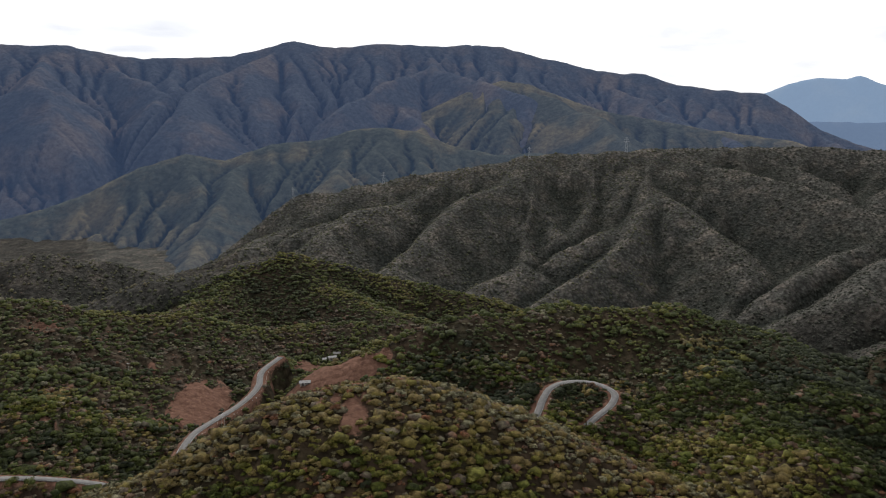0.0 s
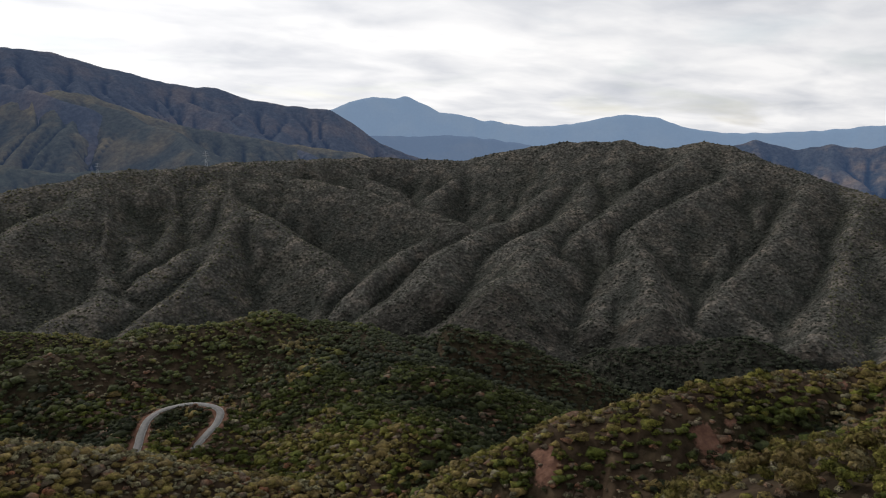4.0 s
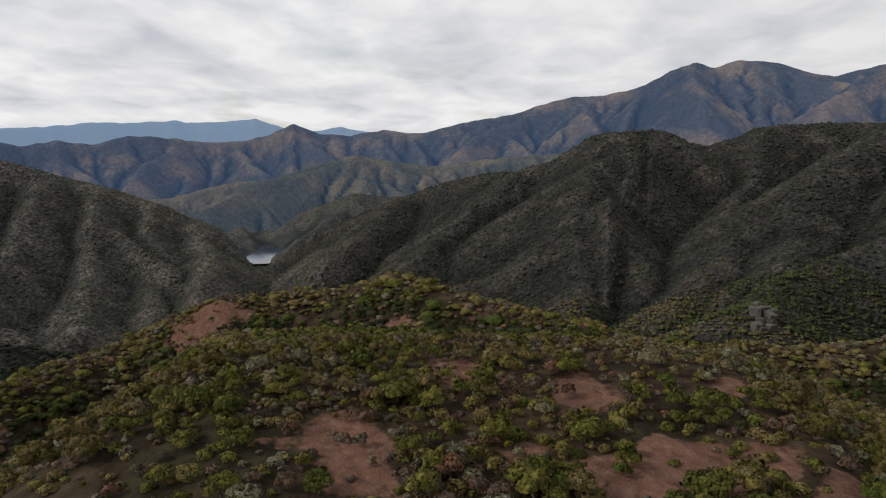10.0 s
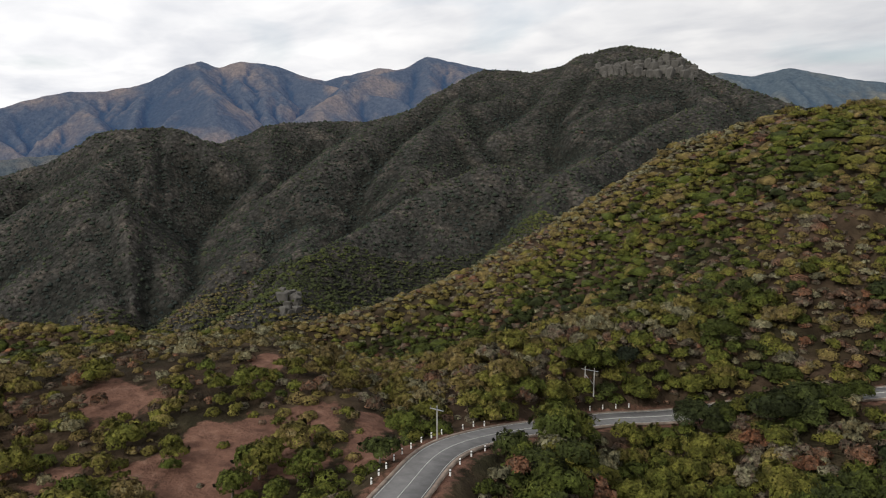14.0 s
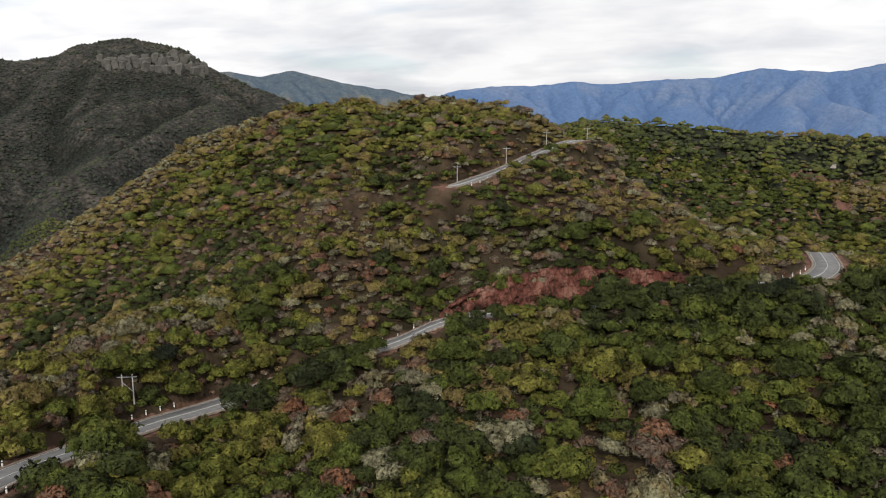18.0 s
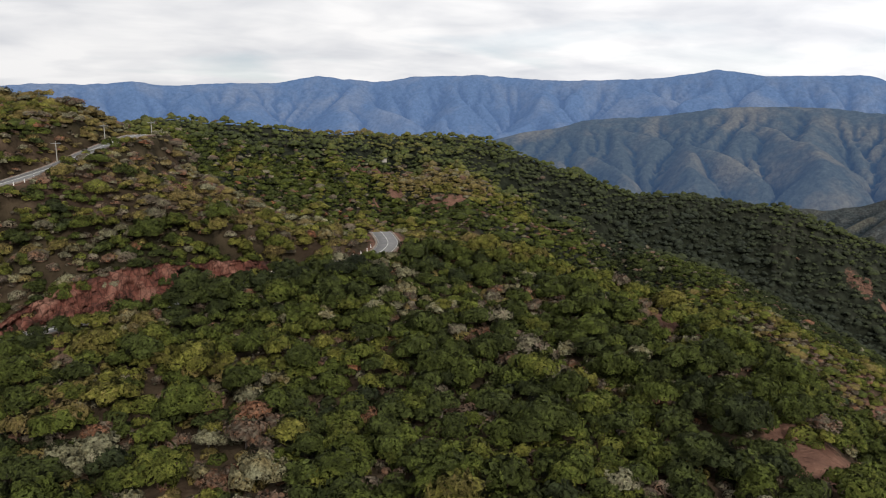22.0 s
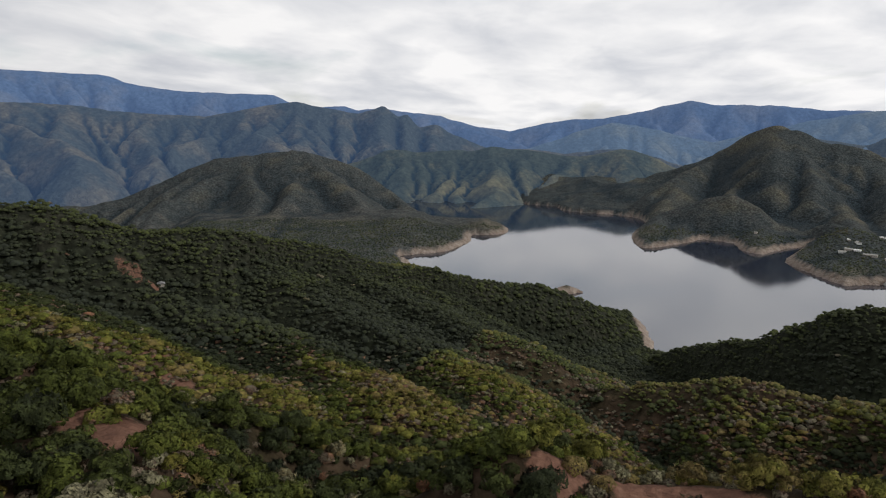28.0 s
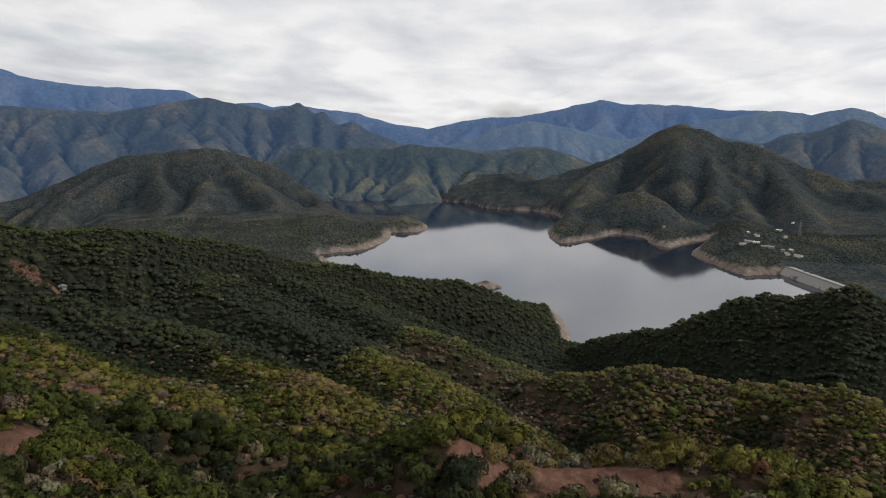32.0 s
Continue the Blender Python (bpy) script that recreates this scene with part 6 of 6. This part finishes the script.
# ---- houses ----
def house(b, r, sx, sy, h, turn, wall_mat, roof_mat, label):
    """A small house: four walls, a gabled roof, a door and windows."""
    home = new("house")
    part("walls", box(bmesh.new(), sx, sy, h, (0, 0, h / 2 - 0.4)), wall_mat, home)
    bm = bmesh.new()
    ex, ey, top = sx / 2 + 0.5, sy / 2 + 0.5, h - 0.35
    pts = [(-ex, -ey, top), (ex, -ey, top), (ex, ey, top), (-ex, ey, top), (-ex, 0, top + sy * 0.22), (ex, 0, top + sy * 0.22)]
    v = [bm.verts.new(p) for p in pts]
    for f in ((0, 1, 5, 4), (2, 3, 4, 5), (0, 4, 3), (1, 2, 5), (3, 2, 1, 0)):
        bm.faces.new([v[i] for i in f])
    part("roof", bm, roof_mat, home)
    part("door", box(bmesh.new(), 1.0, 0.12, 2.0, (-sx * 0.2, -sy / 2 - 0.02, 0.7)), dark_paint, home)
    for dx in (0.1, 0.32):
        w = part("window", box(bmesh.new(), 1.1, 0.14, 1.0, (sx * dx, -sy / 2 - 0.02, 1.2)), dark_paint, home)
        part("sill", box(bmesh.new(), 1.3, 0.3, 0.1, (sx * dx, -sy / 2 - 0.1, 0.65)), concrete, w)
    p = on_ground(b, r)
    home.matrix_basis = pose(*p, 0, 0, turn)
    tagged(home, label, "house", "small buildings")


house(-9.3, sight(-9.3, 18.9), 6, 4, 2.6, 20, plaster, tin, "low farmhouse with a tin roof on bare red ground")
house(-8.9, sight(-8.9, 18.6), 5, 4, 2.5, 5, plaster, dark_paint, "small dark-roofed shed beside the farmhouse")
house(-10.1, sight(-10.1, 19.0), 5.5, 3.5, 2.3, 28, plaster, tin, "open shed with a pale tin roof")
house(-11.6, sight(-11.6, 20.7), 6, 4, 2.0, 10, concrete, tin, "flat pale outbuilding on the cleared ground")
house(193.2, 424, 4, 3, 2.3, 0, plaster, dark_paint, "small pale hut in a clearing on the ridge")
house(231.3, sight(231.0, 11.7), 5, 4, 2.2, 40, plaster, tin, "tiny pale hut in a forest clearing")
for k, (b, drop, sx, sy) in enumerate(((283.46, 7.8, 16, 8), (284.04, 8.0, 15, 14), (283.58, 8.5, 30, 12), (284.08, 8.5, 18, 9), (284.86, 8.8, 34, 9), (283.14, 8.7, 20, 10), (285.4, 7.5, 9, 9), (285.62, 7.5, 8, 8), (285.92, 8.0, 18, 10),
                                       (286.38, 6.9, 14, 8), (285.89, 9.0, 10, 10), (286.21, 9.2, 18, 9), (286.47, 8.9, 12, 8), (286.95, 9.3, 22, 9), (277.4, 7.7, 9, 7))):
    house(b, sight(b, drop), sx * 0.75, sy * 0.75, 4.5 if k % 3 else 3.5, 17 * k, white_paint if k % 2 else plaster, concrete if k % 3 else white_paint, "white waterworks building near the dam")


# ---- dam ----
def build_dam():
    dam = new("dam")
    a, b = Vector(place(286.3, 1510)), Vector(place(290.6, 1345))
    along = (b - a).normalized()
    out = Vector((-along.y, along.x, 0))
    if out.dot(a) > 0:
        out = -out
    def prism(name, profile, mat, label=""):
        bm = bmesh.new()
        ends = [[bm.verts.new(p + out * o + Vector((0, 0, z))) for o, z in profile] for p in (a, b)]
        n = len(profile)
        for k in range(n):
            bm.faces.new([ends[0][k], ends[0][(k + 1) % n], ends[1][(k + 1) % n], ends[1][k]])
        bm.faces.new(ends[0][::-1])
        bm.faces.new(ends[1])
        bmesh.ops.recalc_face_normals(bm, faces=bm.faces)
        return part(name, bm, mat, dam, label)
    prism("embankment", [(40, -30), (5, 13), (-10, 13), (-90, -60), (-90, -90), (40, -90)], concrete)
    prism("crest_road", [(4, 13.0), (4, 14.2), (-9, 14.2), (-9, 13.0)], plain("pale_gravel", (0.33, 0.32, 0.30), 0.9, 0.15, 0.2), "pale crest road")
    prism("parapet", [(5, 13), (5, 16), (4.2, 16), (4.2, 13)], concrete, "low pale parapet wall")
    tagged(dam, "pale rockfill dam with a broad crest at the reservoir", "dam")


build_dam()


# ---- rock ----
def rock_mesh(seed, mat, size):
    """A faceted block of rock standing on its base."""
    g = np.random.default_rng(seed)
    bm = bmesh.new()
    bmesh.ops.create_icosphere(bm, subdivisions=1, radius=1.0)
    for v in bm.verts:
        q = Vector([math.copysign(abs(c) ** 0.55, c) for c in v.co])
        v.co = Vector((q.x * size[0], q.y * size[1], q.z * size[2])) * g.uniform(0.75, 1.12)
    me = bpy.data.meshes.new("rock")
    bm.to_mesh(me)
    bm.free()
    me.materials.append(mat)
    return me


grey_blocks = [rock_mesh(200 + k, grey_rock, (9, 7, 12)) for k in range(5)]
for k in range(64):
    if k < 44:
        b = 139.4 + 7.2 * (k / 44) + rng.uniform(-0.1, 0.1)
        r = 1452 - 20 * rng.uniform(0, 1) - (k % 3) * 16
    else:
        b, r = 114.3 + rng.uniform(-0.7, 1.0), 625 + rng.uniform(-25, 15)
    p = on_ground(b, r)
    ob = new("rock", grey_blocks[k % 5])
    s = rng.uniform(0.6, 1.25) * (1.0 if k < 44 else 0.5)
    ob.matrix_basis = pose(p.x, p.y, p.z + 2 * s, rng.uniform(-8, 8), rng.uniform(-8, 8), rng.uniform(0, 360)) @ Matrix.Scale(s, 4)
    tagged(ob, "weathered grey rock outcrop on the steep slope", "rock", "cliff rocks")

# the red road cutting: a broken face and fallen blocks at its foot
cutting = new("rock_cutting")
line = ROAD_LINES["ridge_road"]
lb = bearing_of(line[:, 0], line[:, 1])
lr = np.hypot(line[:, 0], line[:, 1])
cutline = spline(line[(lb > 163.5) & (lb < 186.5) & (lr < 175)][::4], 0.42)
cn, rows = len(cutline), 21
uu = np.linspace(0, 1, cn)
run = np.arange(cn) * 0.42
tall = (0.8 + 7.4 * np.clip(np.sin(np.pi * uu ** 0.85), 0, 1) ** 0.8) * (0.95 + 0.3 * fbm(uu * 7.3, uu * 3.1, 4, 5) + rng.uniform(-0.02, 0.02, cn))
grid = np.zeros((rows, cn, 3))
way = cutline[:, :2] / np.linalg.norm(cutline[:, :2], axis=1)[:, None]
for k in range(rows):
    f = min(k, 18) / 18
    crag = rng.uniform(-0.12, 0.12, cn) + 0.9 * fbm(uu * 34, np.full(cn, f * 2.2), 3, 8) + 1.5 * hash2(np.floor(run / 1.5 + 0.45 * math.floor(f * 6.2)), np.full(cn, math.floor(f * 6.2)), 21) + 1.3 * hash2(np.floor(run / 3.7), np.zeros(cn), 22) + 2.2 * np.clip(fbm(run / 5.0, np.full(cn, f * 0.6), 3, 23) * 3, -0.4, 1) - 1.2
    back = 4.7 + f * tall * 0.34 + crag + 1.0 * max(0, k - 18)
    grid[k, :, :2] = cutline[:, :2] + way * back[:, None]
    grid[k, :, 2] = cutline[:, 2] - 0.4 + f * tall + rng.uniform(-0.2, 0.2, cn) - 0.5 * max(0, k - 18)
    if k > 18:
        grid[k, :, 2] = np.maximum(grid[k, :, 2], ground_at(grid[k, :, 0], grid[k, :, 1]) - 0.3)
me = fill_mesh("rock_face", grid.reshape(-1, 3), grid_faces(rows, cn), red_rock)
new("rock_face", me).parent = cutting
red_blocks = [rock_mesh(240 + k, red_rock, (0.8, 0.6, 0.7)) for k in range(6)]
for k in range(70):
    p = cutline[int(rng.uniform(0, cn))]
    d = p[:2] / np.linalg.norm(p[:2])
    out = rng.uniform(4.3, 6.2)
    ob = new("rock_block", red_blocks[k % 6])
    ob.parent = cutting
    ob.matrix_basis = pose(p[0] + d[0] * out, p[1] + d[1] * out, p[2] + rng.uniform(0.1, 1.5), rng.uniform(-20, 20), rng.uniform(-20, 20), rng.uniform(0, 360)) @ Matrix.Scale(rng.uniform(0.5, 1.5), 4)
brow = rng.choice(cn, 90)
bx, by = grid[18, brow, 0] + rng.uniform(-0.3, 2.4, 90) * way[brow, 0], grid[18, brow, 1] + rng.uniform(-0.3, 2.4, 90) * way[brow, 1]
forest("undergrowth", NEAR, (bx, by, np.maximum(grid[18, brow, 2] - 0.6, ground_at(bx, by)), bearing_of(bx, by), np.hypot(bx, by)), 1.1, 1.0, 0.5, "shrubs along the brow of the red cutting", ragged_mat)
tagged(cutting, "raw red rock cutting above the mountain road", "rock face")

# a pale heap of stones in the red clearing, and grey crags above the river
pale_rock = plain("pale_stone", (0.50, 0.47, 0.40), 0.9, 0.25, 1.2)
pale_blocks = [rock_mesh(260 + k, pale_rock, (0.8, 0.6, 0.45)) for k in range(3)]
for k in range(9):
    b = 98.6 + rng.uniform(-0.5, 0.5)
    p = on_ground(b, sight(98.6, 18.2) + rng.uniform(-1.5, 1.5))
    ob = new("rock", pale_blocks[k % 3])
    ob.matrix_basis = pose(p.x, p.y, p.z + 0.1, rng.uniform(-10, 10), rng.uniform(-10, 10), rng.uniform(0, 360)) @ Matrix.Scale(rng.uniform(0.6, 1.5), 4)
    tagged(ob, "pale stone in a heap on the red clearing", "rock", "pale stones")
for k in range(10):
    b = 79.4 + rng.uniform(-0.6, 0.6)
    p = on_ground(b, sight(79.4, 11.7) + rng.uniform(-20, 20))
    ob = new("rock", grey_blocks[k % 5])
    ob.matrix_basis = pose(p.x, p.y, p.z + 1, rng.uniform(-8, 8), rng.uniform(-8, 8), rng.uniform(0, 360)) @ Matrix.Scale(rng.uniform(0.4, 0.9), 4)
    tagged(ob, "grey crag above the river gorge", "rock", "cliff rocks")
